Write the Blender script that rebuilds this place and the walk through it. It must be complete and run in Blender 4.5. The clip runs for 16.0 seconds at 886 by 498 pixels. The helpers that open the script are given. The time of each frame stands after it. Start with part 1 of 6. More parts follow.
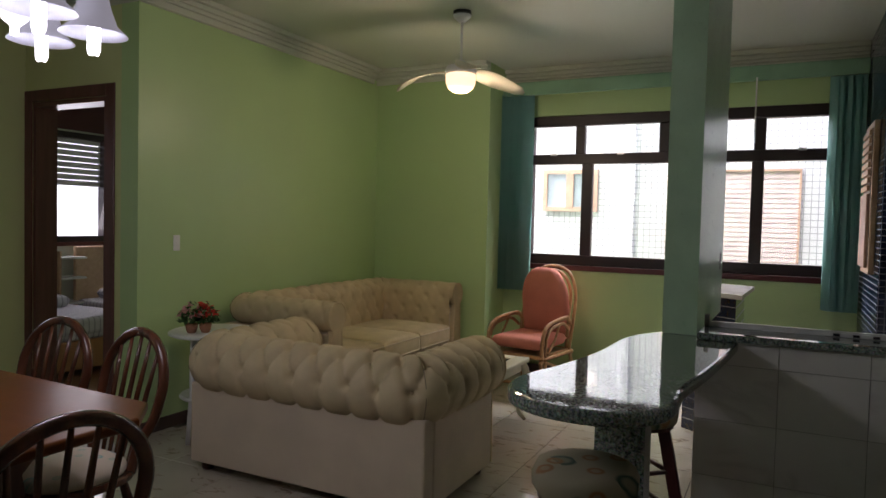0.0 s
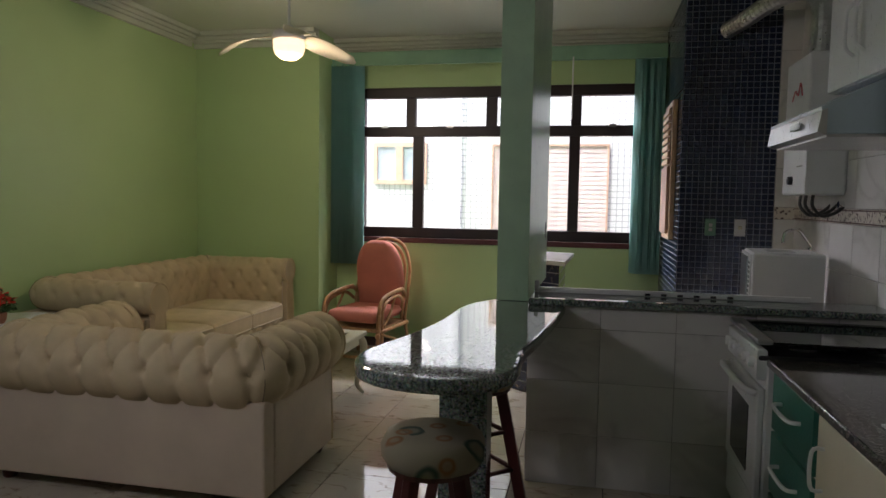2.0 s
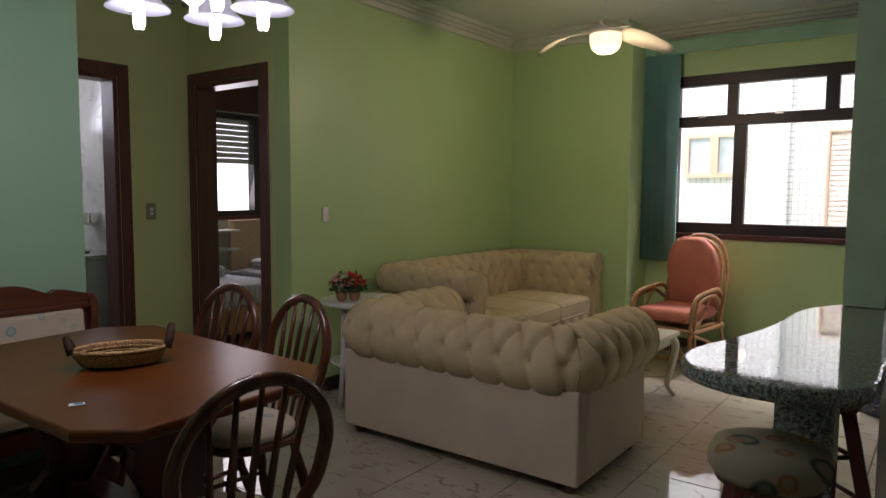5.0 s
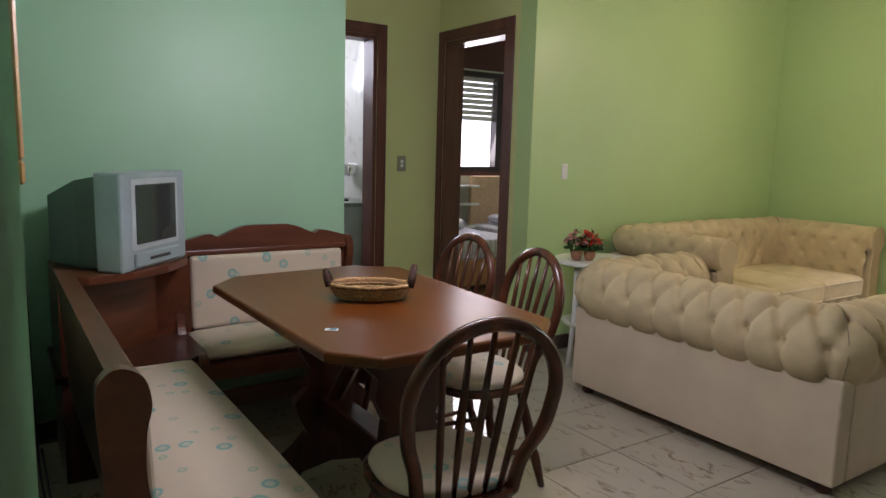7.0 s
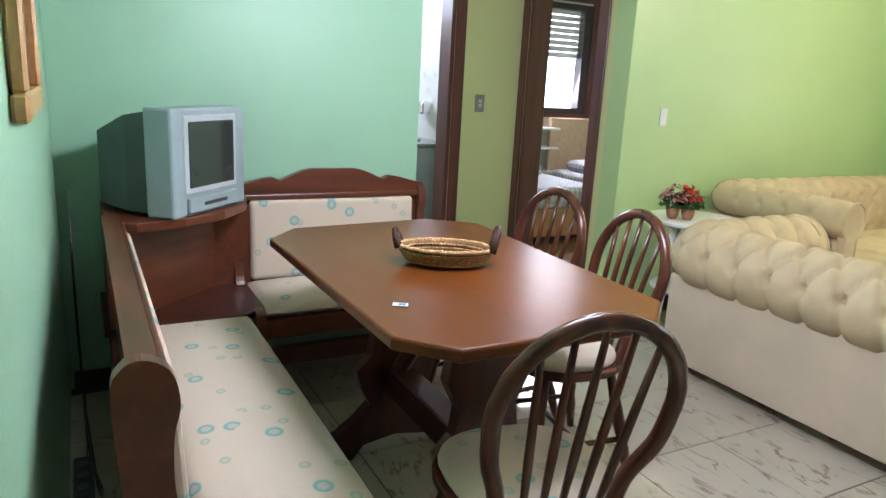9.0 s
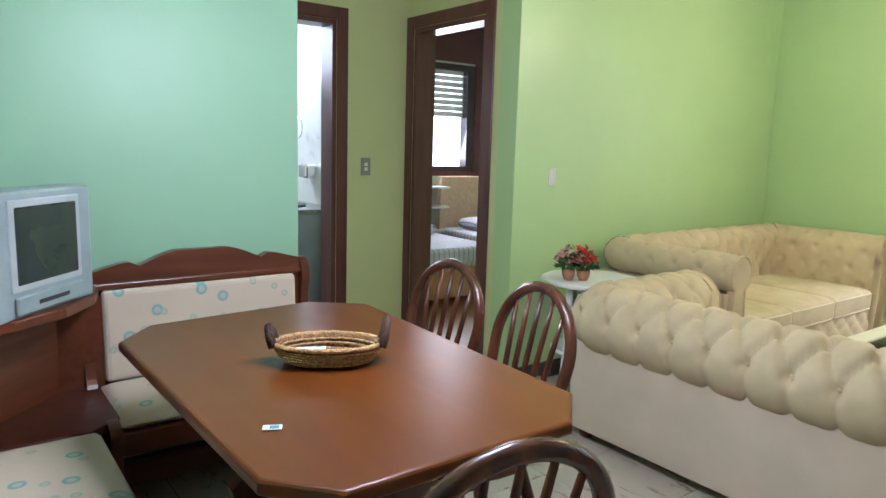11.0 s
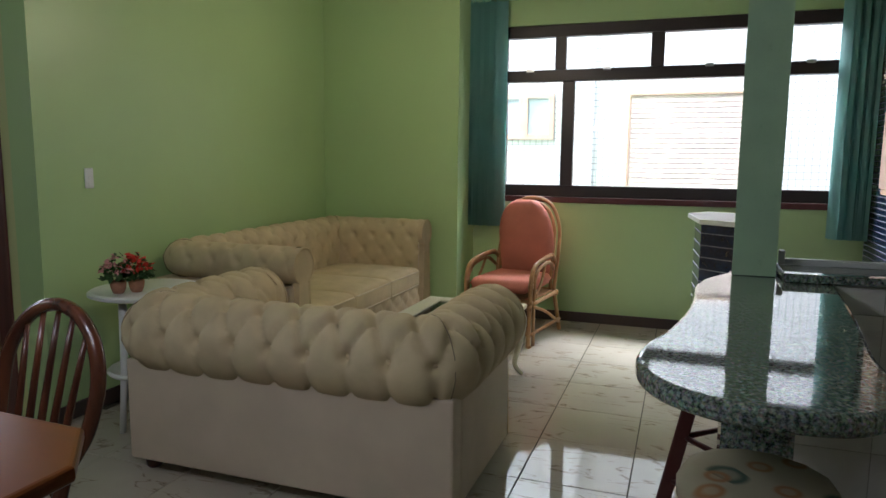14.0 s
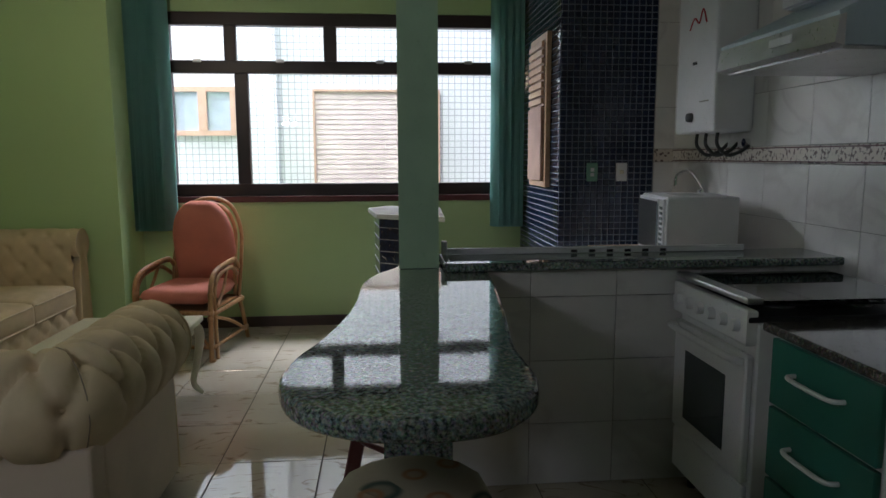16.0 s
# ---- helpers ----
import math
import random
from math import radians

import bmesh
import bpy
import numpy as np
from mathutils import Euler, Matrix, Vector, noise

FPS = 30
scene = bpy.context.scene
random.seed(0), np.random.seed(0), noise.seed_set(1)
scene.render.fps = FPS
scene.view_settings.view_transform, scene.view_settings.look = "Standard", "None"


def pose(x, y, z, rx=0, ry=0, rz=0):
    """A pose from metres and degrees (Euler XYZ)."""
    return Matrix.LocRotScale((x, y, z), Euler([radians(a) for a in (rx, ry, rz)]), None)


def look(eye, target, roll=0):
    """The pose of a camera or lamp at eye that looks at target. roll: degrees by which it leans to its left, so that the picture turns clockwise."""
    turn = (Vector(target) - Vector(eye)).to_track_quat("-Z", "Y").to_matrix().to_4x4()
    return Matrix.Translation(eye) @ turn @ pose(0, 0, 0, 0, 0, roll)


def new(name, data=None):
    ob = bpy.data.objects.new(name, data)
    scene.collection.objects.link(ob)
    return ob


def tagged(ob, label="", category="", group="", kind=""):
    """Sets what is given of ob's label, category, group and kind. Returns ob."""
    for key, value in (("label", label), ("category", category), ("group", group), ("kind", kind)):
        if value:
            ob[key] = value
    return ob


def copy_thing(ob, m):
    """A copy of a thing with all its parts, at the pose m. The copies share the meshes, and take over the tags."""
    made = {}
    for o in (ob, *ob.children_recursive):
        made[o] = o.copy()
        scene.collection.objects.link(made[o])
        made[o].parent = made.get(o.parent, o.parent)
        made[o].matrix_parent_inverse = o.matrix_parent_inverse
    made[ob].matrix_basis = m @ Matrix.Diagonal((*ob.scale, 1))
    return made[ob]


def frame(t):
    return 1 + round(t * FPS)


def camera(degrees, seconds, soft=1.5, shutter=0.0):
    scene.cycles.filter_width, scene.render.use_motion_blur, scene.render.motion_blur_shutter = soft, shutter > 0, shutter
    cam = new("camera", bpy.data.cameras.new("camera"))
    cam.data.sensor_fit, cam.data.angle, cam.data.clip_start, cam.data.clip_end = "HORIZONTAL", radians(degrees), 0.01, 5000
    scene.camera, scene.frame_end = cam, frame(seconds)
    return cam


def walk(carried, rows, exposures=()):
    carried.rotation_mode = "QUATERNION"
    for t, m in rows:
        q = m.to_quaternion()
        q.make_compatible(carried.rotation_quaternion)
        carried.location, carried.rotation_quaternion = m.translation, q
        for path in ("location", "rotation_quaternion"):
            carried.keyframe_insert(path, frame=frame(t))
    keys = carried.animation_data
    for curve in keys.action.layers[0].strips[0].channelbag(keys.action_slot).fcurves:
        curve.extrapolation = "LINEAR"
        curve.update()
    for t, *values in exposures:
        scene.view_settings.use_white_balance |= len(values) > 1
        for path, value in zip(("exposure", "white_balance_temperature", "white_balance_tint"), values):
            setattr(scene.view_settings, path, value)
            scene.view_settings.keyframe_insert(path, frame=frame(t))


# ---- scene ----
cam = camera(66.0, 16.0)
PATH = [
    (0, (0.028, 0.17, 1.353), (-0.863, 1.958, 1.275), 1.4),
    (0.5, (0.012, 0.169, 1.352), (-0.694, 2.039, 1.284), 1.5),
    (1, (-0.025, 0.197, 1.347), (-0.557, 2.123, 1.242), 1.2),
    (1.5, (-0.044, 0.207, 1.341), (-0.473, 2.156, 1.21), 1.2),
    (2, (-0.033, 0.196, 1.346), (-0.45, 2.147, 1.201), 0.9),
    (2.5, (-0.038, 0.187, 1.348), (-0.557, 2.113, 1.201), 0.5),
    (3, (-0.062, 0.176, 1.345), (-0.715, 2.06, 1.192), 0.5),
    (3.5, (-0.074, 0.15, 1.349), (-0.884, 1.973, 1.197), 0.4),
    (4, (-0.095, 0.144, 1.34), (-1.045, 1.896, 1.18), 0.7),
    (4.2, (-0.102, 0.164, 1.339), (-1.105, 1.886, 1.174), 0.7),
    (6.3, (-0.094, 0.131, 1.316), (-1.619, 1.408, 1.111), 1.0),
    (6.5, (-0.091, 0.143, 1.315), (-1.67, 1.349, 1.087), 1.3),
    (7, (-0.144, 0.177, 1.294), (-1.791, 1.275, 1.008), 1.6),
    (7.5, (-0.252, 0.222, 1.28), (-1.93, 1.229, 0.867), 3.2),
    (8, (-0.334, 0.242, 1.279), (-2.024, 1.199, 0.799), 4.1),
    (8.2, (-0.362, 0.259, 1.274), (-2.054, 1.202, 0.777), 3.8),
    (10.5, (-0.622, 0.404, 1.368), (-2.336, 1.382, 1.043), 1.6),
    (11, (-0.661, 0.457, 1.347), (-2.243, 1.644, 1.044), 1.7),
    (11.5, (-0.695, 0.494, 1.346), (-2.11, 1.873, 1.035), 1.9),
    (12, (-0.73, 0.542, 1.324), (-1.98, 2.077, 1.037), 2.1),
    (12.5, (-0.729, 0.568, 1.324), (-1.841, 2.207, 1.052), 1.9),
    (13, (-0.709, 0.603, 1.317), (-1.666, 2.339, 1.053), 1.4),
    (13.5, (-0.681, 0.642, 1.303), (-1.493, 2.451, 1.042), 1.2),
    (14, (-0.648, 0.688, 1.29), (-1.308, 2.558, 1.028), 0.5),
    (14.5, (-0.63, 0.744, 1.313), (-1.088, 2.672, 1.046), 0.9),
    (15, (-0.546, 0.793, 1.312), (-0.858, 2.75, 1.048), 0.8),
    (15.5, (-0.510, 0.848, 1.290), (-0.615, 2.829, 1.033), 0.4),
    (16, (-0.525, 0.9, 1.285), (-0.35, 2.871, 1.018), -0.2),
]
EXPOSURE = [(0.0, -0.60, 6650, 27), (2.0, -0.50, 6600, 27), (4.0, -0.60, 6750, 29), (6.5, 0.2, 6900, 29), (7.0, 0.62, 6700, 26), (7.5, 1.38, 6200, 21), (8.0, 1.80, 6100, 20), (10.5, 1.42, 5900, 16), (11.0, 1.45, 5850, 16), (12.0, 1.48, 5800, 16), (12.5, 1.28, 5900, 16), (13.0, 0.88, 6050, 16), (13.5, 0.32, 6100, 17), (14.0, -0.18, 6150, 19), (14.5, -0.63, 6150, 20), (15.0, -0.83, 6150, 20), (16.0, -0.85, 6150, 20)]
walk(cam, [(t, look(eye, target, roll)) for t, eye, target, roll in PATH], EXPOSURE)

# ---------- light ----------
CEIL = 2.75
NW_X, NW_Y, WIN_Y, SOUTH_Y, HALL_Y, HALL_X, EAST_X = -3.445, 5.685, 6.12, 0.21, 3.02, -4.53, 1.27
world = bpy.data.worlds.new("world")
scene.world = world
world.use_nodes = True
wn = world.node_tree
sky = wn.nodes.new("ShaderNodeTexSky")
sky.sky_type, sky.sun_disc, sky.sun_elevation, sky.sun_rotation = "NISHITA", False, radians(50), radians(150)
wn.links.new(sky.outputs[0], wn.nodes["Background"].inputs[0])
wn.nodes["Background"].inputs[1].default_value = 0.2


def lamp(name, kind, m, energy, color=(1, 1, 1), **kw):
    data = bpy.data.lights.new(name, kind)
    data.energy, data.color = energy, color
    for k, v in kw.items():
        if k == "size":
            data.size = v
        elif k == "size_y":
            data.shape, data.size_y = "RECTANGLE", v
        elif k == "angle":
            data.angle = v
        elif k == "radius":
            data.shadow_soft_size = v
    ob = new(name, data)
    ob.matrix_basis = m
    return ob


lamp("sun", "SUN", look((0, 0, 10), (3.0, 5.2, 2.8)), 5.0, (1, 0.96, 0.9), angle=radians(12))
lamp("sky_over_gap", "AREA", look((-0.85, 9.2, 5.7), (-0.85, 4.6, 0.9)), 2700, (0.9, 0.96, 1.0), size=4.5, size_y=3.0)
# Unseen lamp added in the gap to brighten the kitchen beside the column
lamp("west_gap_fill", "AREA", look((-4.3, 8.9, 4.2), (0.9, 4.0, 1.2)), 1350, (0.9, 0.96, 1.0), size=1.6, size_y=3.2)
lamp("bedroom_daylight", "AREA", look((-6.45, 4.85, 1.7), (-4.0, 4.6, 0.8)), 15, (0.95, 0.97, 1.0), size=0.9, size_y=1.1)


# ---------- materials ----------
def mat(name, color, rough=0.5, vary=0.08, scale=6.0, bump=0.0, bscale=80.0, metal=0.0, second=None, spread=(0.35, 0.65), coat=0.0, piece=0.0, rvary=0.08):
    """A plain procedural surface: base colour with large and fine variation, roughness variation and fine relief."""
    m = bpy.data.materials.new(name)
    m.use_nodes = True
    nt = m.node_tree
    b = nt.nodes["Principled BSDF"]
    pos = nt.nodes.new("ShaderNodeNewGeometry").outputs["Position"]
    n1 = nt.nodes.new("ShaderNodeTexNoise")
    n1.inputs["Scale"].default_value, n1.inputs["Detail"].default_value = scale, 6
    nt.links.new(pos, n1.inputs["Vector"])
    n2 = nt.nodes.new("ShaderNodeTexNoise")
    n2.inputs["Scale"].default_value, n2.inputs["Detail"].default_value = bscale, 4
    nt.links.new(pos, n2.inputs["Vector"])
    ramp = nt.nodes.new("ShaderNodeValToRGB")
    c2 = second or tuple(c * (1 - vary) for c in color)
    c1 = color if second else tuple(min(1, c * (1 + vary)) for c in color)
    ramp.color_ramp.elements[0].position, ramp.color_ramp.elements[1].position = spread
    ramp.color_ramp.elements[0].color, ramp.color_ramp.elements[1].color = (*c2, 1), (*c1, 1)
    nt.links.new(n1.outputs["Fac"], ramp.inputs["Fac"])
    out = ramp.outputs["Color"]
    if piece:
        info = nt.nodes.new("ShaderNodeObjectInfo")
        hsv = nt.nodes.new("ShaderNodeHueSaturation")
        mr = nt.nodes.new("ShaderNodeMapRange")
        mr.inputs["To Min"].default_value, mr.inputs["To Max"].default_value = 1 - piece, 1 + piece
        nt.links.new(info.outputs["Random"], mr.inputs["Value"])
        nt.links.new(mr.outputs[0], hsv.inputs["Value"])
        nt.links.new(out, hsv.inputs["Color"])
        out = hsv.outputs["Color"]
    nt.links.new(out, b.inputs["Base Color"])
    rr = nt.nodes.new("ShaderNodeMapRange")
    rr.inputs["To Min"].default_value, rr.inputs["To Max"].default_value = max(0.02, rough - min(rvary, rough * 0.3)), min(1, rough + min(rvary, rough * 0.3))
    nt.links.new(n2.outputs["Fac"], rr.inputs["Value"])
    nt.links.new(rr.outputs[0], b.inputs["Roughness"])
    b.inputs["Metallic"].default_value = metal
    b.inputs["Coat Weight"].default_value = coat
    if bump:
        bp = nt.nodes.new("ShaderNodeBump")
        bp.inputs["Strength"].default_value, bp.inputs["Distance"].default_value = bump, 0.01
        nt.links.new(n2.outputs["Fac"], bp.inputs["Height"])
        nt.links.new(bp.outputs[0], b.inputs["Normal"])
    return m


def emitter(name, color, strength):
    m = bpy.data.materials.new(name)
    m.use_nodes = True
    b = m.node_tree.nodes["Principled BSDF"]
    b.inputs["Base Color"].default_value = (*color, 1)
    b.inputs["Emission Color"].default_value = (*color, 1)
    b.inputs["Emission Strength"].default_value = strength
    return m


def glass(name, tint=(1, 1, 1), rough=0.0, mixfac=0.88):
    m = bpy.data.materials.new(name)
    m.use_nodes = True
    nt = m.node_tree
    nt.nodes.clear()
    out = nt.nodes.new("ShaderNodeOutputMaterial")
    tr = nt.nodes.new("ShaderNodeBsdfTransparent")
    tr.inputs[0].default_value = (*tint, 1)
    gl = nt.nodes.new("ShaderNodeBsdfGlossy")
    gl.inputs["Roughness"].default_value = rough + 0.02
    fr = nt.nodes.new("ShaderNodeFresnel")
    mx = nt.nodes.new("ShaderNodeMixShader")
    nt.links.new(fr.outputs[0], mx.inputs[0])
    nt.links.new(tr.outputs[0], mx.inputs[1])
    nt.links.new(gl.outputs[0], mx.inputs[2])
    nt.links.new(mx.outputs[0], out.inputs[0])
    return m


def tree(m):
    return m.node_tree, m.node_tree.nodes["Principled BSDF"], m.node_tree.nodes, m.node_tree.links


def granite(name, dark, mid, light, rough=0.12):
    """Polished speckled stone."""
    m = mat(name, mid, rough, coat=0.3)
    nt, b, nodes, links = tree(m)
    pos = nodes.new("ShaderNodeNewGeometry").outputs["Position"]
    v = nodes.new("ShaderNodeTexVoronoi")
    v.inputs["Scale"].default_value = 170
    nz = nodes.new("ShaderNodeTexNoise")
    nz.inputs["Scale"].default_value, nz.inputs["Detail"].default_value, nz.inputs["Roughness"].default_value = 105, 8, 0.72
    links.new(pos, v.inputs["Vector"])
    links.new(pos, nz.inputs["Vector"])
    r = nodes.new("ShaderNodeValToRGB")
    r.color_ramp.elements[0].position, r.color_ramp.elements[0].color = 0.40, (*dark, 1)
    r.color_ramp.elements[1].position, r.color_ramp.elements[1].color = 0.66, (*light, 1)
    e = r.color_ramp.elements.new(0.52)
    e.color = (*mid, 1)
    links.new(nz.outputs["Fac"], r.inputs["Fac"])
    mx = nodes.new("ShaderNodeMix")
    mx.data_type = "RGBA"
    mx.blend_type = "MULTIPLY"
    mx.inputs[0].default_value = 0.35
    links.new(r.outputs["Color"], mx.inputs[6])
    links.new(v.outputs["Color"], mx.inputs[7])
    links.new(mx.outputs[2], b.inputs["Base Color"])
    b.inputs["Roughness"].default_value = rough
    for l in list(b.inputs["Roughness"].links):
        links.remove(l)
    return m


def wood(name, a, c, rough=0.35, axis=0, scale=1.0, coat=0.0):
    """Grained wood; the grain runs along one axis of the thing itself."""
    m = mat(name, a, rough, coat=coat, bscale=14, rvary=0.025)
    nt, b, nodes, links = tree(m)
    tc = nodes.new("ShaderNodeTexCoord")
    mp = nodes.new("ShaderNodeMapping")
    mp.inputs["Scale"].default_value = [(1.2 if i == axis else 14) * scale for i in range(3)]
    links.new(tc.outputs["Object"], mp.inputs["Vector"])
    nz = nodes.new("ShaderNodeTexNoise")
    nz.inputs["Scale"].default_value, nz.inputs["Detail"].default_value, nz.inputs["Distortion"].default_value = 1.6, 3, 0.5
    links.new(mp.outputs[0], nz.inputs["Vector"])
    r = nodes.new("ShaderNodeValToRGB")
    r.color_ramp.elements[0].position, r.color_ramp.elements[0].color = 0.3, (*c, 1)
    r.color_ramp.elements[1].position, r.color_ramp.elements[1].color = 0.7, (*a, 1)
    links.new(nz.outputs["Fac"], r.inputs["Fac"])
    links.new(r.outputs["Color"], b.inputs["Base Color"])
    return m


def marble_tile(name, base, vein, rough, wscale=2.2, piece=0.06, amount=0.5, width=0.06, stretch=1.0):
    """Glazed tile with cloudy veins."""
    m = mat(name, base, rough, piece=0)
    nt, b, nodes, links = tree(m)
    pos = nodes.new("ShaderNodeNewGeometry").outputs["Position"]
    info = nodes.new("ShaderNodeObjectInfo")
    add = nodes.new("ShaderNodeVectorMath")
    add.operation = "MULTIPLY_ADD"
    add.inputs[1].default_value = (1, 1, 1)
    sc = nodes.new("ShaderNodeVectorMath")
    sc.operation = "SCALE"
    sc.inputs["Scale"].default_value = 37.0
    comb = nodes.new("ShaderNodeCombineXYZ")
    links.new(info.outputs["Random"], comb.inputs[0])
    links.new(info.outputs["Random"], comb.inputs[1])
    links.new(comb.outputs[0], sc.inputs[0])
    links.new(pos, add.inputs[0])
    links.new(sc.outputs[0], add.inputs[2])
    nz = nodes.new("ShaderNodeTexNoise")
    nz.inputs["Scale"].default_value, nz.inputs["Detail"].default_value, nz.inputs["Distortion"].default_value = wscale, 7, 1.6
    turn = nodes.new("ShaderNodeMapping")
    turn.inputs["Rotation"].default_value = (0, 0, radians(35))
    turn.inputs["Scale"].default_value = (stretch, 1, 1)
    links.new(add.outputs[0], turn.inputs["Vector"])
    links.new(turn.outputs[0], nz.inputs["Vector"])
    r = nodes.new("ShaderNodeValToRGB")
    r.color_ramp.elements[0].position, r.color_ramp.elements[0].color = 0.5 - width, (*base, 1)
    r.color_ramp.elements[1].position, r.color_ramp.elements[1].color = 0.5 + width, (*base, 1)
    e = r.color_ramp.elements.new(0.5)
    e.color = (*[p * (1 - amount) + q * amount for p, q in zip(base, vein)], 1)
    links.new(nz.outputs["Fac"], r.inputs["Fac"])
    # veins come and go over the tile
    gate = nodes.new("ShaderNodeTexNoise")
    gate.inputs["Scale"].default_value, gate.inputs["Detail"].default_value = wscale * 1.7, 2
    links.new(add.outputs[0], gate.inputs["Vector"])
    part_of = nodes.new("ShaderNodeMapRange")
    part_of.inputs["From Min"].default_value, part_of.inputs["From Max"].default_value = 0.46, 0.56
    links.new(gate.outputs["Fac"], part_of.inputs["Value"])
    veined = nodes.new("ShaderNodeMix")
    veined.data_type = "RGBA"
    veined.inputs[6].default_value = (*base, 1)
    links.new(part_of.outputs[0], veined.inputs[0])
    links.new(r.outputs["Color"], veined.inputs[7])
    n3 = nodes.new("ShaderNodeTexNoise")
    n3.inputs["Scale"].default_value = 3.5
    links.new(add.outputs[0], n3.inputs["Vector"])
    mr = nodes.new("ShaderNodeMapRange")
    mr.inputs["To Min"].default_value, mr.inputs["To Max"].default_value = 0.88, 1.1
    links.new(n3.outputs["Fac"], mr.inputs["Value"])
    hsv = nodes.new("ShaderNodeHueSaturation")
    links.new(mr.outputs[0], hsv.inputs["Value"])
    links.new(veined.outputs[2], hsv.inputs["Color"])
    links.new(hsv.outputs["Color"], b.inputs["Base Color"])
    return m


def floral(name, base, flower, leaf, size=1.0):
    """Upholstery with scattered small printed flowers."""
    m = mat(name, base, 0.9, bump=0.25, bscale=500)
    nt, b, nodes, links = tree(m)
    tc = nodes.new("ShaderNodeTexCoord")
    prev = None
    for k, (sc, col, lo, hi, seed) in enumerate(((8.0, flower, 0.12, 0.18, 0.0), (9.0, leaf, 0.08, 0.13, 5.3))):
        v = nodes.new("ShaderNodeTexVoronoi")
        v.inputs["Scale"].default_value = sc
        v.voronoi_dimensions = "2D"
        mp = nodes.new("ShaderNodeMapping")
        mp.inputs["Location"].default_value = (seed, seed * 2, seed)
        sp = nodes.new("ShaderNodeSeparateXYZ")
        yz = nodes.new("ShaderNodeMath")
        cm = nodes.new("ShaderNodeCombineXYZ")
        links.new(tc.outputs["Object"], sp.inputs[0])
        links.new(sp.outputs[1], yz.inputs[0])
        links.new(sp.outputs[2], yz.inputs[1])
        links.new(sp.outputs[0], cm.inputs[0])
        links.new(yz.outputs[0], cm.inputs[1])
        links.new(cm.outputs[0], mp.inputs["Vector"])
        links.new(mp.outputs[0], v.inputs["Vector"])
        r = nodes.new("ShaderNodeValToRGB")
        r.color_ramp.interpolation = "EASE"
        r.color_ramp.elements[0].position, r.color_ramp.elements[0].color = lo * size, (1, 1, 1, 1)
        r.color_ramp.elements[1].position, r.color_ramp.elements[1].color = hi * size, (0, 0, 0, 1)
        e = r.color_ramp.elements.new(lo * size * 0.45)
        e.color = (0.35, 0.35, 0.35, 1)
        links.new(v.outputs["Distance"], r.inputs["Fac"])
        mx = nodes.new("ShaderNodeMix")
        mx.data_type = "RGBA"
        if k == 0:
            mx.inputs[6].default_value = (*base, 1)
        else:
            links.new(prev, mx.inputs[6])
        mx.inputs[7].default_value = (*col, 1)
        sepn = nodes.new("ShaderNodeSeparateColor")
        links.new(v.outputs["Color"], sepn.inputs[0])
        gt = nodes.new("ShaderNodeMath")
        gt.operation = "GREATER_THAN"
        gt.inputs[1].default_value = 0.45
        links.new(sepn.outputs[0], gt.inputs[0])
        mu = nodes.new("ShaderNodeMath")
        mu.operation = "MULTIPLY"
        links.new(gt.outputs[0], mu.inputs[0])
        links.new(r.outputs["Color"], mu.inputs[1])
        links.new(mu.outputs[0], mx.inputs[0])
        prev = mx.outputs[2]
    links.new(prev, b.inputs["Base Color"])
    return m


def plaid(name):
    m = mat(name, (0.6, 0.6, 0.65), 0.9, bump=0.2, bscale=300)
    nt, b, nodes, links = tree(m)
    sep = nodes.new("ShaderNodeSeparateXYZ")
    links.new(nodes.new("ShaderNodeNewGeometry").outputs["Position"], sep.inputs[0])
    acc = None
    for ax in (0, 1):
        mul = nodes.new("ShaderNodeMath")
        mul.operation = "MULTIPLY"
        mul.inputs[1].default_value = 120
        links.new(sep.outputs[ax], mul.inputs[0])
        si = nodes.new("ShaderNodeMath")
        si.operation = "SINE"
        links.new(mul.outputs[0], si.inputs[0])
        mr = nodes.new("ShaderNodeMapRange")
        mr.inputs["From Min"].default_value, mr.inputs["From Max"].default_value = 0.6, 0.9
        links.new(si.outputs[0], mr.inputs["Value"])
        if acc is None:
            acc = mr.outputs[0]
        else:
            ad = nodes.new("ShaderNodeMath")
            ad.operation = "ADD"
            links.new(acc, ad.inputs[0])
            links.new(mr.outputs[0], ad.inputs[1])
            acc = ad.outputs[0]
    r = nodes.new("ShaderNodeValToRGB")
    hf = nodes.new("ShaderNodeMath")
    hf.operation = "MULTIPLY"
    hf.inputs[1].default_value = 0.5
    links.new(acc, hf.inputs[0])
    r.color_ramp.elements[0].color, r.color_ramp.elements[1].color = (0.60, 0.59, 0.63, 1), (0.07, 0.07, 0.12, 1)
    links.new(hf.outputs[0], r.inputs["Fac"])
    links.new(r.outputs["Color"], b.inputs["Base Color"])
    return m


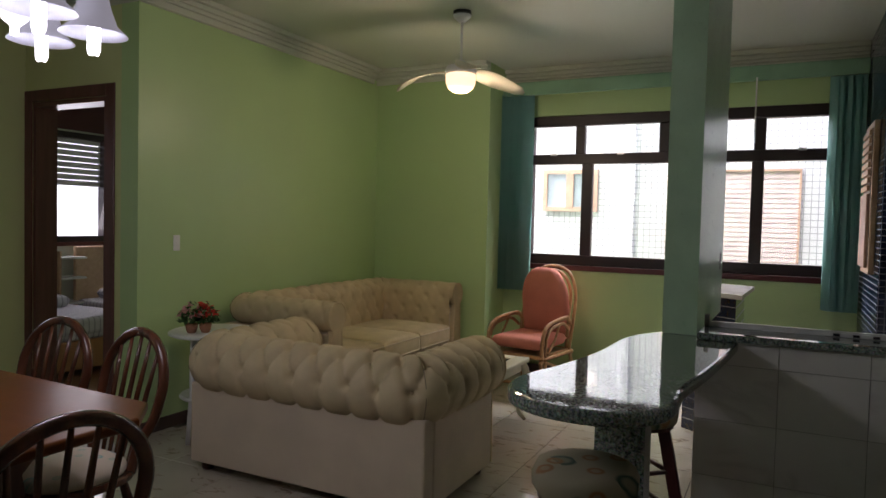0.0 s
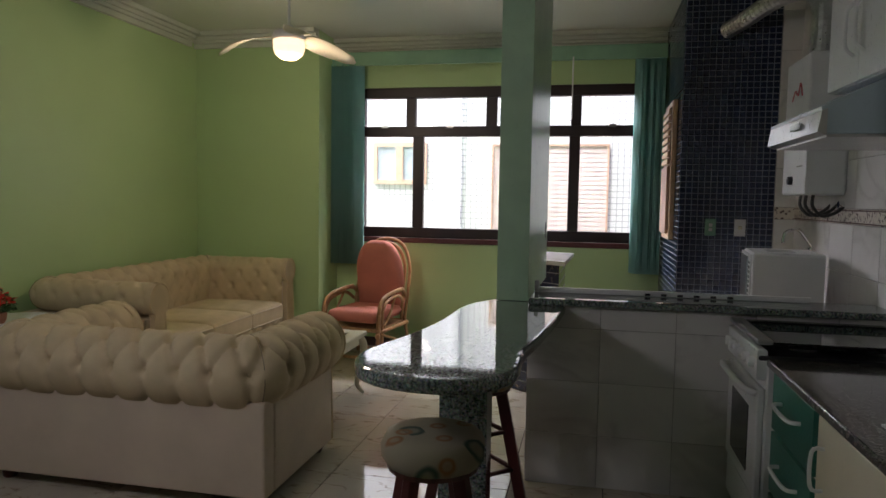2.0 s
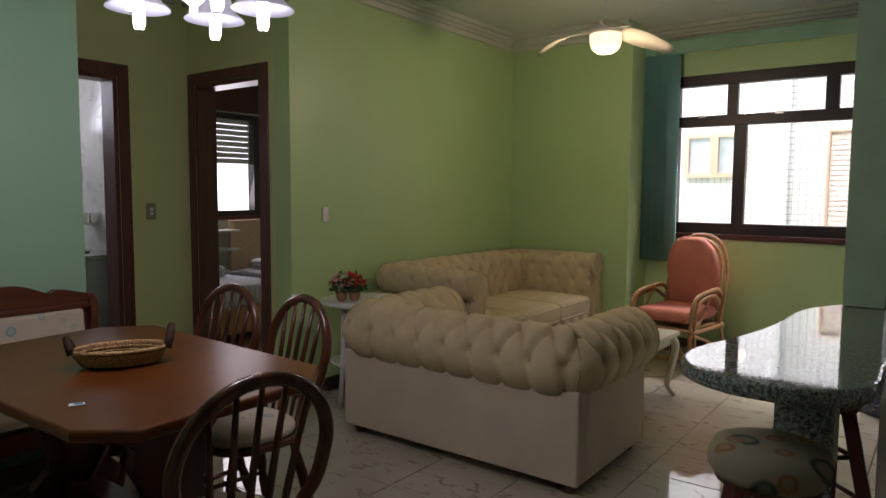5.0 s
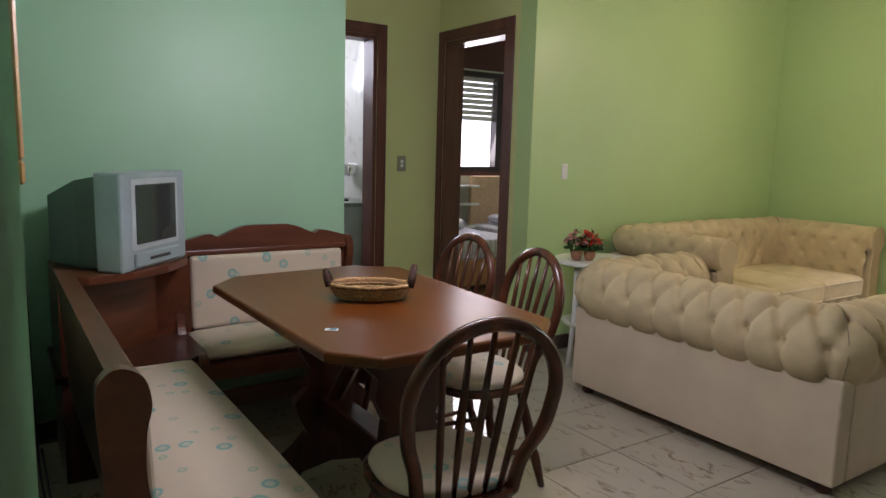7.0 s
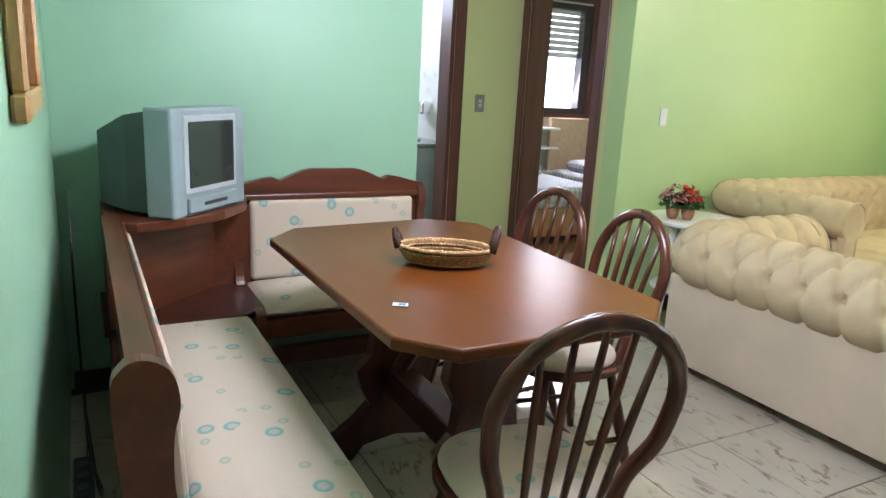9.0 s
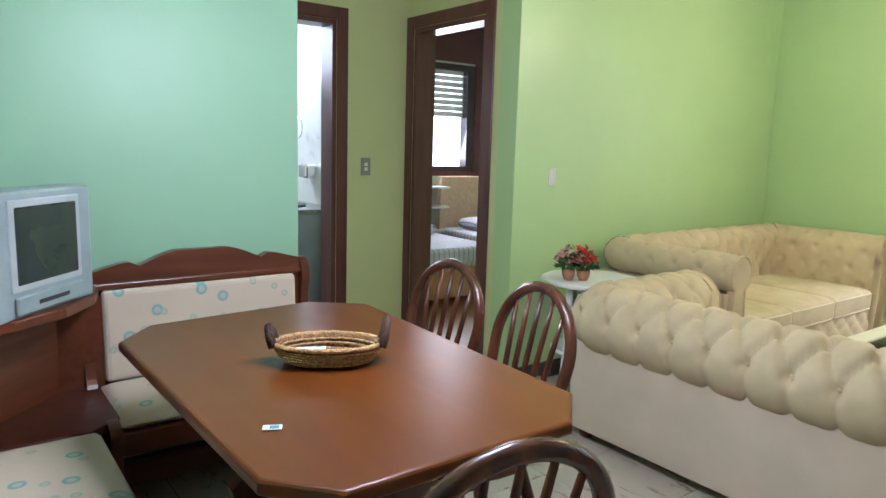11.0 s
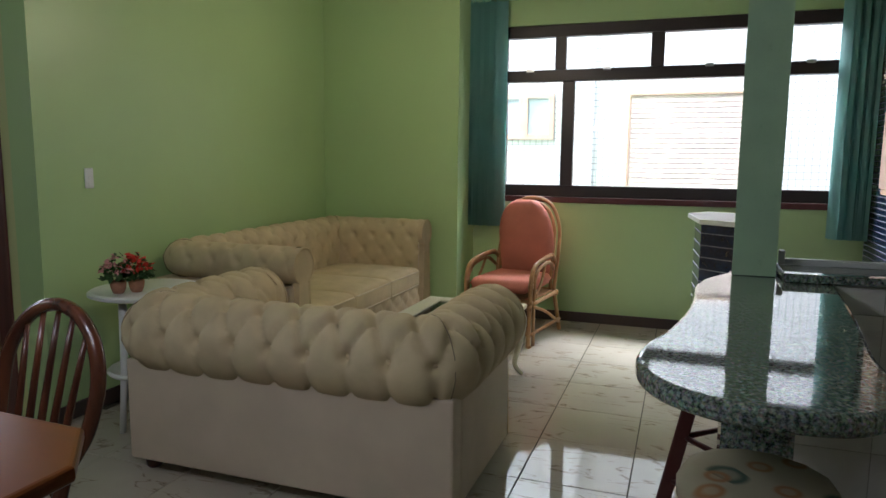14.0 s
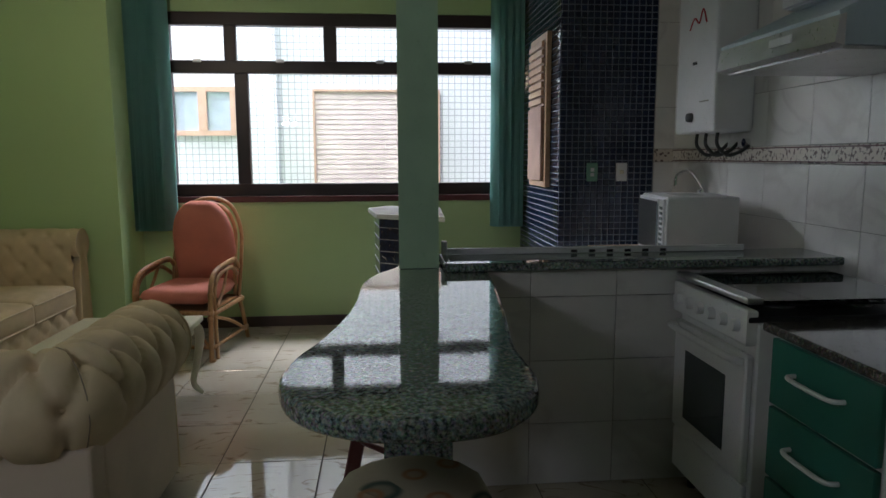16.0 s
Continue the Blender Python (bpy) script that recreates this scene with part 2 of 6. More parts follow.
GREEN = mat("green_wall_paint", (0.43, 0.61, 0.29), 0.38, vary=0.03, scale=1.2, bump=0.05, bscale=120)
MINT = mat("mint_wall_paint", (0.29, 0.51, 0.35), 0.45, vary=0.03, scale=1.2, bump=0.05, bscale=120)
YELLOW = mat("yellow_green_wall_paint", (0.58, 0.62, 0.30), 0.5, vary=0.03, scale=1.5, bump=0.05, bscale=120)
CEILM = mat("ceiling_paint", (0.56, 0.60, 0.50), 0.35, vary=0.02, scale=1.5)
DARKWOOD = wood("dark_stained_wood", (0.085, 0.022, 0.012), (0.035, 0.010, 0.006), 0.3, axis=2)
CHAIRWOOD = wood("dark_cherry_wood", (0.11, 0.032, 0.014), (0.045, 0.014, 0.008), 0.25, axis=2)
TABLEWOOD = wood("cherry_table_wood", (0.130, 0.036, 0.006), (0.105, 0.028, 0.005), 0.30, axis=0, scale=0.7)
TABLEWOOD.node_tree.nodes["Principled BSDF"].inputs["Specular IOR Level"].default_value = 0.28
DOORWOOD = wood("dark_door_wood", (0.14, 0.047, 0.036), (0.085, 0.028, 0.022), 0.35, axis=2)
CREAM = mat("cream_velvet", (0.60, 0.485, 0.30), 0.85, vary=0.07, scale=9, bump=0.15, bscale=350)
CREAMWHITE = mat("cream_vinyl_base", (0.63, 0.52, 0.39), 0.7, vary=0.05, scale=5, bump=0.1, bscale=200)
CORAL = mat("coral_velvet", (0.60, 0.21, 0.145), 0.9, vary=0.05, scale=9, bump=0.3, bscale=300)
RATTAN = wood("rattan_cane", (0.50, 0.29, 0.13), (0.30, 0.14, 0.055), 0.35, axis=2, scale=2)
GRANITE = granite("grey_green_granite", (0.03, 0.045, 0.04), (0.22, 0.27, 0.24), (0.46, 0.51, 0.47), 0.045)
WHITEP = mat("white_enamel", (0.78, 0.79, 0.78), 0.3, vary=0.03)
CREAMP = mat("cream_lacquer", (0.72, 0.68, 0.52), 0.35, vary=0.04)
WMARBLE = marble_tile("white_marble", (0.72, 0.72, 0.68), (0.4, 0.4, 0.4), 0.15)
TEAL = mat("teal_vertical_blind", (0.26, 0.50, 0.47), 0.6, vary=0.08, bump=0.1, bscale=300)
FRAME = mat("dark_window_frame", (0.028, 0.018, 0.018), 0.4, vary=0.1)
SILLW = mat("reddish_dark_wood", (0.085, 0.02, 0.018), 0.35, vary=0.1)
FLOORT = marble_tile("cream_marbled_floor_tile", (0.51, 0.46, 0.37), (0.17, 0.115, 0.07), 0.045, 5.0, amount=0.75, width=0.022, stretch=0.35)
FLOORT.node_tree.nodes["Principled BSDF"].inputs["IOR"].default_value = 1.65
KTILE = marble_tile("grey_marbled_wall_tile", (0.74, 0.73, 0.69), (0.40, 0.37, 0.35), 0.16, 1.8, amount=0.28)
GROUT = mat("dark_grout", (0.07, 0.06, 0.05), 0.9)
WGROUT = mat("pale_grout", (0.35, 0.33, 0.3), 0.9)
NAVY = mat("navy_glazed_mosaic", (0.012, 0.022, 0.055), 0.1, vary=0.3, scale=40, coat=0.4)
NGROUT = mat("grey_blue_grout", (0.26, 0.29, 0.34), 0.9)
METAL = mat("brushed_metal", (0.6, 0.6, 0.6), 0.3, metal=1.0)
CHROME = mat("chrome", (0.8, 0.8, 0.8), 0.08, metal=1.0)
BLACKP = mat("black_plastic", (0.015, 0.015, 0.016), 0.35)
SCREEN = mat("dark_grey_crt_glass", (0.03, 0.04, 0.04), 0.08, coat=0.5)
SILVERP = mat("silver_grey_plastic", (0.27, 0.34, 0.36), 0.4)
DARKPLAST = mat("dark_green_grey_plastic", (0.07, 0.10, 0.09), 0.5)
FLORAL = floral("floral_bench_fabric", (0.58, 0.49, 0.39), (0.18, 0.38, 0.37), (0.33, 0.42, 0.33), 1.15)
STOOLF = floral("printed_stool_fabric", (0.30, 0.27, 0.18), (0.04, 0.075, 0.05), (0.26, 0.13, 0.05), 2.2)
PLAID = plaid("plaid_bedcover")
LIGHTWOOD = wood("light_birch_wood", (0.66, 0.46, 0.30), (0.56, 0.37, 0.23), 0.4)
WICKER = mat("woven_wicker", (0.48, 0.29, 0.12), 0.6, vary=0.3, scale=120, bump=0.8, bscale=160)
GREENCAB = mat("green_cabinet_laminate", (0.02, 0.15, 0.11), 0.35)
STEELHOOD = mat("hood_enamel", (0.5, 0.62, 0.68), 0.3, vary=0.02)
GLASS = glass("clear_glass")
SMOKE = glass("smoked_glass", (0.35, 0.4, 0.38))
TERRA = mat("terracotta", (0.42, 0.20, 0.12), 0.8, vary=0.15, scale=30)
REDP = mat("red_petals", (0.72, 0.05, 0.035), 0.6)
PINKP = mat("pink_petals", (0.75, 0.34, 0.36), 0.6)
LEAFM = mat("dark_leaves", (0.03, 0.09, 0.02), 0.6)
GLOW_W = emitter("cool_white_lamp_glass", (0.85, 0.88, 1.0), 0.36)
GLOW_W.node_tree.nodes["Principled BSDF"].inputs["Base Color"].default_value = (0.12, 0.13, 0.16, 1)
MWGLASS = mat("dark_oven_door_glass", (0.02, 0.022, 0.022), 0.4)
GLOW_Y = emitter("warm_lamp_glass", (1.0, 0.74, 0.46), 2.2)


# the blind fabric lets some daylight through
nt, b, nodes, links = tree(TEAL)
tl, mx = nodes.new("ShaderNodeBsdfTranslucent"), nodes.new("ShaderNodeMixShader")
tl.inputs[0].default_value = (0.36, 0.70, 0.66, 1)
mx.inputs[0].default_value = 0.5
links.new(b.outputs[0], mx.inputs[1])
links.new(tl.outputs[0], mx.inputs[2])
links.new(mx.outputs[0], nodes["Material Output"].inputs[0])


# ---------- builders ----------
def mesh_of(bm, name, material, smooth=False):
    me = bpy.data.meshes.new(name)
    bm.normal_update()
    bm.to_mesh(me)
    bm.free()
    if smooth:
        me.shade_smooth()
    for m in (material if isinstance(material, (list, tuple)) else [material]):
        me.materials.append(m)
    return me


def part(name, bm, material, parent, label="", smooth=False, m=None):
    ob = new(name, mesh_of(bm, name, material, smooth))
    ob.parent = parent
    if m is not None:
        ob.matrix_basis = m
    return tagged(ob, label)


def thing(name, label, category, m=None, group=""):
    ob = new(name)
    if m is not None:
        ob.matrix_basis = m
    return tagged(ob, label, category, group)


def box(x0, y0, z0, x1, y1, z1, bevel=0.0, seg=1, bm=None):
    own = bm is None
    b = bmesh.new()
    bmesh.ops.create_cube(b, size=1, matrix=Matrix.Translation(((x0 + x1) / 2, (y0 + y1) / 2, (z0 + z1) / 2)) @ Matrix.Diagonal((x1 - x0, y1 - y0, z1 - z0, 1)))
    if bevel:
        bmesh.ops.bevel(b, geom=list(b.edges), offset=bevel, segments=seg, affect="EDGES", profile=0.5)
    if own:
        return b
    return merge(bm, b)


def merge(bm, other, m=None):
    """Adds other to bm."""
    if m is not None:
        bmesh.ops.transform(other, matrix=m, verts=list(other.verts))
    me = bpy.data.meshes.new("tmp")
    other.to_mesh(me)
    other.free()
    bm.from_mesh(me)
    bpy.data.meshes.remove(me)
    return bm


def tube(points, radii, sides=10, bm=None, closed=False, flat=1.0):
    """A round bar along points."""
    bm = bm or bmesh.new()
    pts = [Vector(p) for p in points]
    n = len(pts)
    if not isinstance(radii, (list, tuple)):
        radii = [radii] * n
    rings = []
    up = None
    for i, p in enumerate(pts):
        a = pts[(i - 1) % n] if closed else pts[max(i - 1, 0)]
        c = pts[(i + 1) % n] if closed else pts[min(i + 1, n - 1)]
        d = (c - a).normalized()
        if up is None:
            up = Vector((0, 0, 1)) if abs(d.z) < 0.9 else Vector((1, 0, 0))
        s = d.cross(up).normalized()
        up = s.cross(d).normalized()
        rings.append([bm.verts.new(p + s * math.cos(2 * math.pi * k / sides) * radii[i] + up * math.sin(2 * math.pi * k / sides) * radii[i] * flat) for k in range(sides)])
    m = n if closed else n - 1
    for i in range(m):
        r0, r1 = rings[i], rings[(i + 1) % n]
        for k in range(sides):
            bm.faces.new((r0[k], r0[(k + 1) % sides], r1[(k + 1) % sides], r1[k]))
    if not closed:
        bm.faces.new(rings[0][::-1])
        bm.faces.new(rings[-1])
    bmesh.ops.recalc_face_normals(bm, faces=list(bm.faces))
    return bm


def lathe(profile, sides=24, bm=None, m=None):
    """Turns (r, z) pairs round z."""
    b = bmesh.new()
    rings = []
    for r, z in profile:
        rings.append([b.verts.new((max(r, 1e-4) * math.cos(2 * math.pi * k / sides), max(r, 1e-4) * math.sin(2 * math.pi * k / sides), z)) for k in range(sides)])
    for r0, r1 in zip(rings, rings[1:]):
        for k in range(sides):
            b.faces.new((r0[k], r0[(k + 1) % sides], r1[(k + 1) % sides], r1[k]))
    b.faces.new(rings[0][::-1])
    b.faces.new(rings[-1])
    bmesh.ops.recalc_face_normals(b, faces=list(b.faces))
    if m is not None:
        bmesh.ops.transform(b, matrix=m, verts=list(b.verts))
    if bm is None:
        return b
    return merge(bm, b)


def slab(outline, z0, z1, bevel=0.0, seg=3):
    """An extruded outline (anticlockwise) with rounded upper and lower edges."""
    b = bmesh.new()
    vs = [b.verts.new((x, y, z0)) for x, y in outline]
    f = b.faces.new(vs)
    r = bmesh.ops.extrude_face_region(b, geom=[f])
    bmesh.ops.translate(b, vec=(0, 0, z1 - z0), verts=[v for v in r["geom"] if isinstance(v, bmesh.types.BMVert)])
    bmesh.ops.recalc_face_normals(b, faces=list(b.faces))
    if bevel:
        es = [e for e in b.edges if abs(e.verts[0].co.z - e.verts[1].co.z) < 1e-6]
        bmesh.ops.bevel(b, geom=es, offset=bevel, segments=seg, affect="EDGES", profile=0.5)
    return b


def spline(pts, n=8, closed=False):
    """Catmull-Rom through pts."""
    out = []
    P = [Vector(p) for p in pts]
    k = len(P)
    rng = range(k if closed else k - 1)
    for i in rng:
        p0, p1, p2, p3 = (P[(i - 1) % k], P[i], P[(i + 1) % k], P[(i + 2) % k]) if closed else (P[max(i - 1, 0)], P[i], P[i + 1], P[min(i + 2, k - 1)])
        for j in range(n):
            t = j / n
            out.append(0.5 * ((2 * p1) + (-p0 + p2) * t + (2 * p0 - 5 * p1 + 4 * p2 - p3) * t * t + (-p0 + 3 * p1 - 3 * p2 + p3) * t ** 3))
    if not closed:
        out.append(P[-1])
    return out


def structure(name, bm, material, label="", smooth=False):
    return tagged(new(name, mesh_of(bm, name, material, smooth)), label, kind="structure")


# ---------- setting ----------
structure("floor", box(-7.2, -2.6, -0.12, 1.6, 6.4, -0.006), GROUT, "dark grouted floor slab under cream marbled tiles")
structure("ceiling", box(-7.2, -2.6, CEIL, 1.6, 6.4, CEIL + 0.12), CEILM, "smooth pale greenish painted ceiling")
structure("wall_west", box(NW_X - 0.15, HALL_Y, 0, NW_X, NW_Y + 0.6, CEIL), GREEN, "light green painted wall behind the long sofa")
structure("wall_north_section", box(NW_X, NW_Y, 0, -2.297, WIN_Y + 0.2, CEIL), GREEN, "green painted wall beside the window alcove")
wx0, wx1, wz0, wz1 = -2.12, 0.47, 1.0, 2.33
wb = box(-2.297, WIN_Y, 0, 0.545, WIN_Y + 0.2, wz0)
box(-2.297, WIN_Y, wz1, 0.545, WIN_Y + 0.2, CEIL, bm=wb)
box(-2.297, WIN_Y, wz0, wx0, WIN_Y + 0.2, wz1, bm=wb)
box(wx1, WIN_Y, wz0, 0.545, WIN_Y + 0.2, wz1, bm=wb)
structure("wall_window", wb, GREEN, "light green painted wall round the wide window")
structure("wall_dining", box(NW_X - 0.15, SOUTH_Y - 0.15, 0, NW_X, 1.74, CEIL), MINT, "mint green painted wall behind the corner bench")
structure("wall_south", box(NW_X, SOUTH_Y - 0.15, 0, -1.2, SOUTH_Y, CEIL), MINT, "mint green painted wall with a hanging frame")
structure("wall_south_end", box(-1.2, SOUTH_Y - 0.17, 0, -0.95, SOUTH_Y - 0.02, CEIL), MINT, "mint green painted wall end")
# hall recess with two doorways
DX0, DX1, DH = -4.45, -3.72, 2.08
hb = box(HALL_X - 0.15, HALL_Y, 0, DX0, HALL_Y + 0.15, CEIL)
box(DX1, HALL_Y, 0, NW_X - 0.15, HALL_Y + 0.15, CEIL, bm=hb)
box(DX0, HALL_Y, DH, DX1, HALL_Y + 0.15, CEIL, bm=hb)
structure("wall_hall_north", hb, YELLOW, "yellow green painted wall with the bedroom doorway")
D2Y0, D2Y1 = 1.78, 2.50
hb = box(HALL_X - 0.15, D2Y1, 0, HALL_X, HALL_Y, CEIL)
box(HALL_X - 0.15, 1.45, 0, HALL_X, D2Y0, CEIL, bm=hb)
box(HALL_X - 0.15, D2Y0, DH, HALL_X, D2Y1, CEIL, bm=hb)
structure("wall_hall_west", hb, YELLOW, "yellow green painted wall with the bathroom doorway")
structure("wall_hall_south", box(HALL_X - 0.15, 1.44, 0, NW_X - 0.15, 1.59, CEIL), YELLOW, "plain painted wall closing the hall")
# kitchen and entrance side
structure("wall_kitchen_east", box(EAST_X, -2.6, 0, EAST_X + 0.15, 6.3, CEIL), WGROUT, "tiled kitchen wall")
structure("wall_kitchen_north", box(1.14, 5.0, 0, EAST_X + 0.15, 5.15, CEIL), WGROUT, "narrow tiled kitchen wall")
structure("wall_entrance", box(-3.6, -2.6, 0, 1.4, -2.45, CEIL), MINT, "plain mint painted wall behind the entrance")
structure("wall_entrance_west", box(-3.6, -2.6, 0, -3.45, SOUTH_Y - 0.15, CEIL), MINT, "plain mint painted wall")
structure("column_blue_tiled_core", box(0.55, 5.004, 0, 1.14, WIN_Y + 0.18, CEIL), NGROUT, "column clad in small navy glazed tiles")
# panel wall at the counter
structure("partition_post", slab([(-0.464, 3.48), (-0.312, 3.48), (-0.292, 4.55), (-0.37, 4.55)], 0.862, CEIL), mat("green_panel_paint", (0.43, 0.62, 0.43), 0.3, vary=0.05), "green painted partition standing on the granite counter")
# exterior neighbour
NB = mat("white_gridded_facade", (0.7, 0.72, 0.72), 0.6)
nt, b, nodes, links = tree(NB)
br = nodes.new("ShaderNodeTexBrick")
br.offset = 0.0
br.inputs["Scale"].default_value = 1.0
br.inputs["Brick Width"].default_value, br.inputs["Row Height"].default_value, br.inputs["Mortar Size"].default_value = 0.078, 0.078, 0.005
br.inputs["Color1"].default_value, br.inputs["Color2"].default_value, br.inputs["Mortar"].default_value = (0.68, 0.70, 0.71, 1), (0.65, 0.67, 0.68, 1), (0.33, 0.36, 0.37, 1)
mp = nodes.new("ShaderNodeMapping")
mp.inputs["Rotation"].default_value = (radians(90), 0, 0)
links.new(nodes.new("ShaderNodeNewGeometry").outputs["Position"], mp.inputs["Vector"])
links.new(mp.outputs[0], br.inputs["Vector"])
links.new(br.outputs["Color"], b.inputs["Base Color"])
OUT_Y = 9.5
ob1 = box(-9, OUT_Y, -4, -1.86, OUT_Y + 0.3, 8)
box(-1.86, OUT_Y - 0.10, -4, -1.77, OUT_Y + 0.3, 8, bm=ob1)
box(-1.77, OUT_Y - 0.02, -4, 6, OUT_Y + 0.3, 8, bm=ob1)
neighbour = thing("neighbouring_building", "white grid-tiled neighbouring building with wooden windows across the gap", "building")
part("wall", ob1, NB, neighbour)
structure("ground", box(-60, -60, -4.2, 60, 60, -4), mat("grey_paving", (0.25, 0.25, 0.24), 0.9), "grey paved ground far below")


def nwin(x0, z0, x1, z1, y, kind):
    w = new("window")
    w.parent = neighbour
    t = 0.06 if kind == "wood" else 0.025
    f = box(x0, y - 0.05, z0, x0 + t, y + 0.01, z1)
    box(x1 - t, y - 0.05, z0, x1, y + 0.01, z1, bm=f)
    box(x0 + t, y - 0.05, z0, x1 - t, y + 0.01, z0 + t, bm=f)
    box(x0 + t, y - 0.05, z1 - t, x1 - t, y + 0.01, z1, bm=f)
    part("frame", f, mat("pale_varnished_wood", (0.5, 0.33, 0.24), 0.5), w)
    if kind == "shutter":
        s = bmesh.new()
        n = int((z1 - z0 - 2 * t) / 0.06)
        for i in range(n):
            box(x0 + t, y - 0.03 - 0.0, z0 + t + i * 0.06, x1 - t, y - 0.005, z0 + t + i * 0.06 + 0.05, bm=s)
        box(x0 + t, y - 0.012, z0 + t, x1 - t, y - 0.002, z1 - t, bm=s)
        part("roller_shutter", s, mat("pinkish_white_shutter", (0.66, 0.56, 0.53), 0.6), w)
    else:
        part("pane", box(x0 + t, y - 0.02, z0 + t, x1 - t, y - 0.004, z1 - t), mat("misty_pane", (0.36, 0.42, 0.5), 0.2), w)
        xm = (x0 + x1) / 2
        part("mullion", box(xm - 0.05, y - 0.055, z0 + t, xm + 0.05, y + 0.0, z1 - t), mat("pale_varnished_wood_b", (0.5, 0.33, 0.24), 0.5), w)


nwin(-3.04, 1.55, -2.27, 2.13, OUT_Y, "wood")
nwin(-1.35, -0.2, 0.20, 2.10, OUT_Y - 0.02, "shutter")


# ---------- window ----------
def bars(rects, y0, y1, bevel=0.004):
    b = bmesh.new()
    for x0, z0, x1, z1 in rects:
        box(x0, y0, z0, x1, y1, z1, bevel=bevel, bm=b)
    return b


win = tagged(new("window_1"), "wide dark-framed window with four lower sliding panes and top vents", kind="structure")
part("window_frame", bars([(wx0, 2.24, wx1, wz1), (wx0, 1.90, wx1, 1.99), (wx0, 1.0, wx1, 1.09), (wx0, 1.09, wx0 + 0.075, 2.24), (wx1 - 0.075, 1.09, wx1, 2.24)], WIN_Y + 0.02, WIN_Y + 0.10), FRAME, win)
part("sill", box(wx0 - 0.03, WIN_Y - 0.03, 0.955, wx1 + 0.03, WIN_Y + 0.12, 1.0, bevel=0.004), SILLW, win, "reddish dark wooden sill")
for i, (a, c) in enumerate(((-1.66, -1.575), (-0.94, -0.845), (-0.21, -0.125))):
    part("mullion", bars([(a, 1.99, c, 2.24)], WIN_Y + 0.03, WIN_Y + 0.09), FRAME, win)
for a, c in ((-1.595, -1.50), (-0.22, -0.13)):
    part("stile", bars([(a, 1.09, c, 1.90)], WIN_Y + 0.03, WIN_Y + 0.09), FRAME, win)
for a, c in ((-2.045, -1.66), (-1.575, -0.94), (-0.845, -0.21), (-0.125, 0.395)):
    o = part("pane", box(a, WIN_Y + 0.055, 1.99, c, WIN_Y + 0.06, 2.24), GLASS, win)
    o.visible_shadow = False
    part("latch", box((a + c) / 2 - 0.03, WIN_Y + 0.01, 1.975, (a + c) / 2 + 0.03, WIN_Y + 0.03, 2.0, bevel=0.003), METAL, win)
for a, c in ((-2.045, -1.595), (-1.50, -0.22), (-0.13, 0.395)):
    o = part("pane", box(a, WIN_Y + 0.055, 1.09, c, WIN_Y + 0.06, 1.90), GLASS, win)
    o.visible_shadow = False

# cornice, pelmet, baseboards
def cornice(name, x0, y0, x1, y1, nx, ny):
    """A stepped crown moulding along a wall; n points into the room."""
    b = bmesh.new()
    for k, (d, h0, h1) in enumerate(((0.035, 0.13, 0.09), (0.055, 0.09, 0.065), (0.075, 0.065, 0.035), (0.11, 0.035, 0.0))):
        xa, xb = min(x0, x1, x0 + nx * d, x1 + nx * d), max(x0, x1, x0 + nx * d, x1 + nx * d)
        ya, yb = min(y0, y1, y0 + ny * d, y1 + ny * d), max(y0, y1, y0 + ny * d, y1 + ny * d)
        box(xa, ya, CEIL - h0, xb, yb, CEIL - h1, bevel=0.004, bm=b)
    return structure(name, b, CEILM, "stepped plaster crown moulding")


cornice("cornice_west", NW_X, HALL_Y, NW_X, NW_Y - 0.11, 1, 0)
cornice("cornice_north", NW_X, NW_Y, -2.297, NW_Y, 0, -1)
cornice("cornice_window", -2.297, WIN_Y, 0.545, WIN_Y, 0, -1)
cornice("cornice_dining", NW_X, SOUTH_Y + 0.11, NW_X, 1.74, 1, 0)
cornice("cornice_south", NW_X, SOUTH_Y, -1.2, SOUTH_Y, 0, 1)
cornice("cornice_hall", HALL_X, 1.6, HALL_X, HALL_Y - 0.11, 1, 0)
cornice("cornice_hall_north", HALL_X, HALL_Y, NW_X, HALL_Y, 0, -1)
pelmet = thing("blind_pelmet", "green painted pelmet box above the vertical blinds", "curtain rail")
part("board", box(-2.29, WIN_Y - 0.16, 2.50, 0.54, WIN_Y - 0.125, 2.615, bevel=0.004), mat("pelmet_paint", (0.24, 0.45, 0.30), 0.45), pelmet)
part("top", box(-2.29, WIN_Y - 0.125, 2.59, 0.54, WIN_Y - 0.004, 2.612), CEILM, pelmet)
BASE = mat("dark_baseboard", (0.06, 0.04, 0.035), 0.4)
structure("baseboard_window", box(-2.297, WIN_Y - 0.015, 0, 0.545, WIN_Y - 0.001, 0.08, bevel=0.003), BASE, "dark tile baseboard")
structure("baseboard_west", box(NW_X + 0.001, HALL_Y, 0, NW_X + 0.015, NW_Y, 0.08, bevel=0.003), BASE, "dark tile baseboard")
structure("baseboard_north", box(NW_X + 0.016, NW_Y - 0.015, 0, -2.297, NW_Y - 0.001, 0.08, bevel=0.003), BASE, "dark tile baseboard")
structure("baseboard_dining", box(NW_X + 0.001, SOUTH_Y + 0.015, 0, NW_X + 0.015, 1.74, 0.08, bevel=0.003), BASE, "dark tile baseboard")


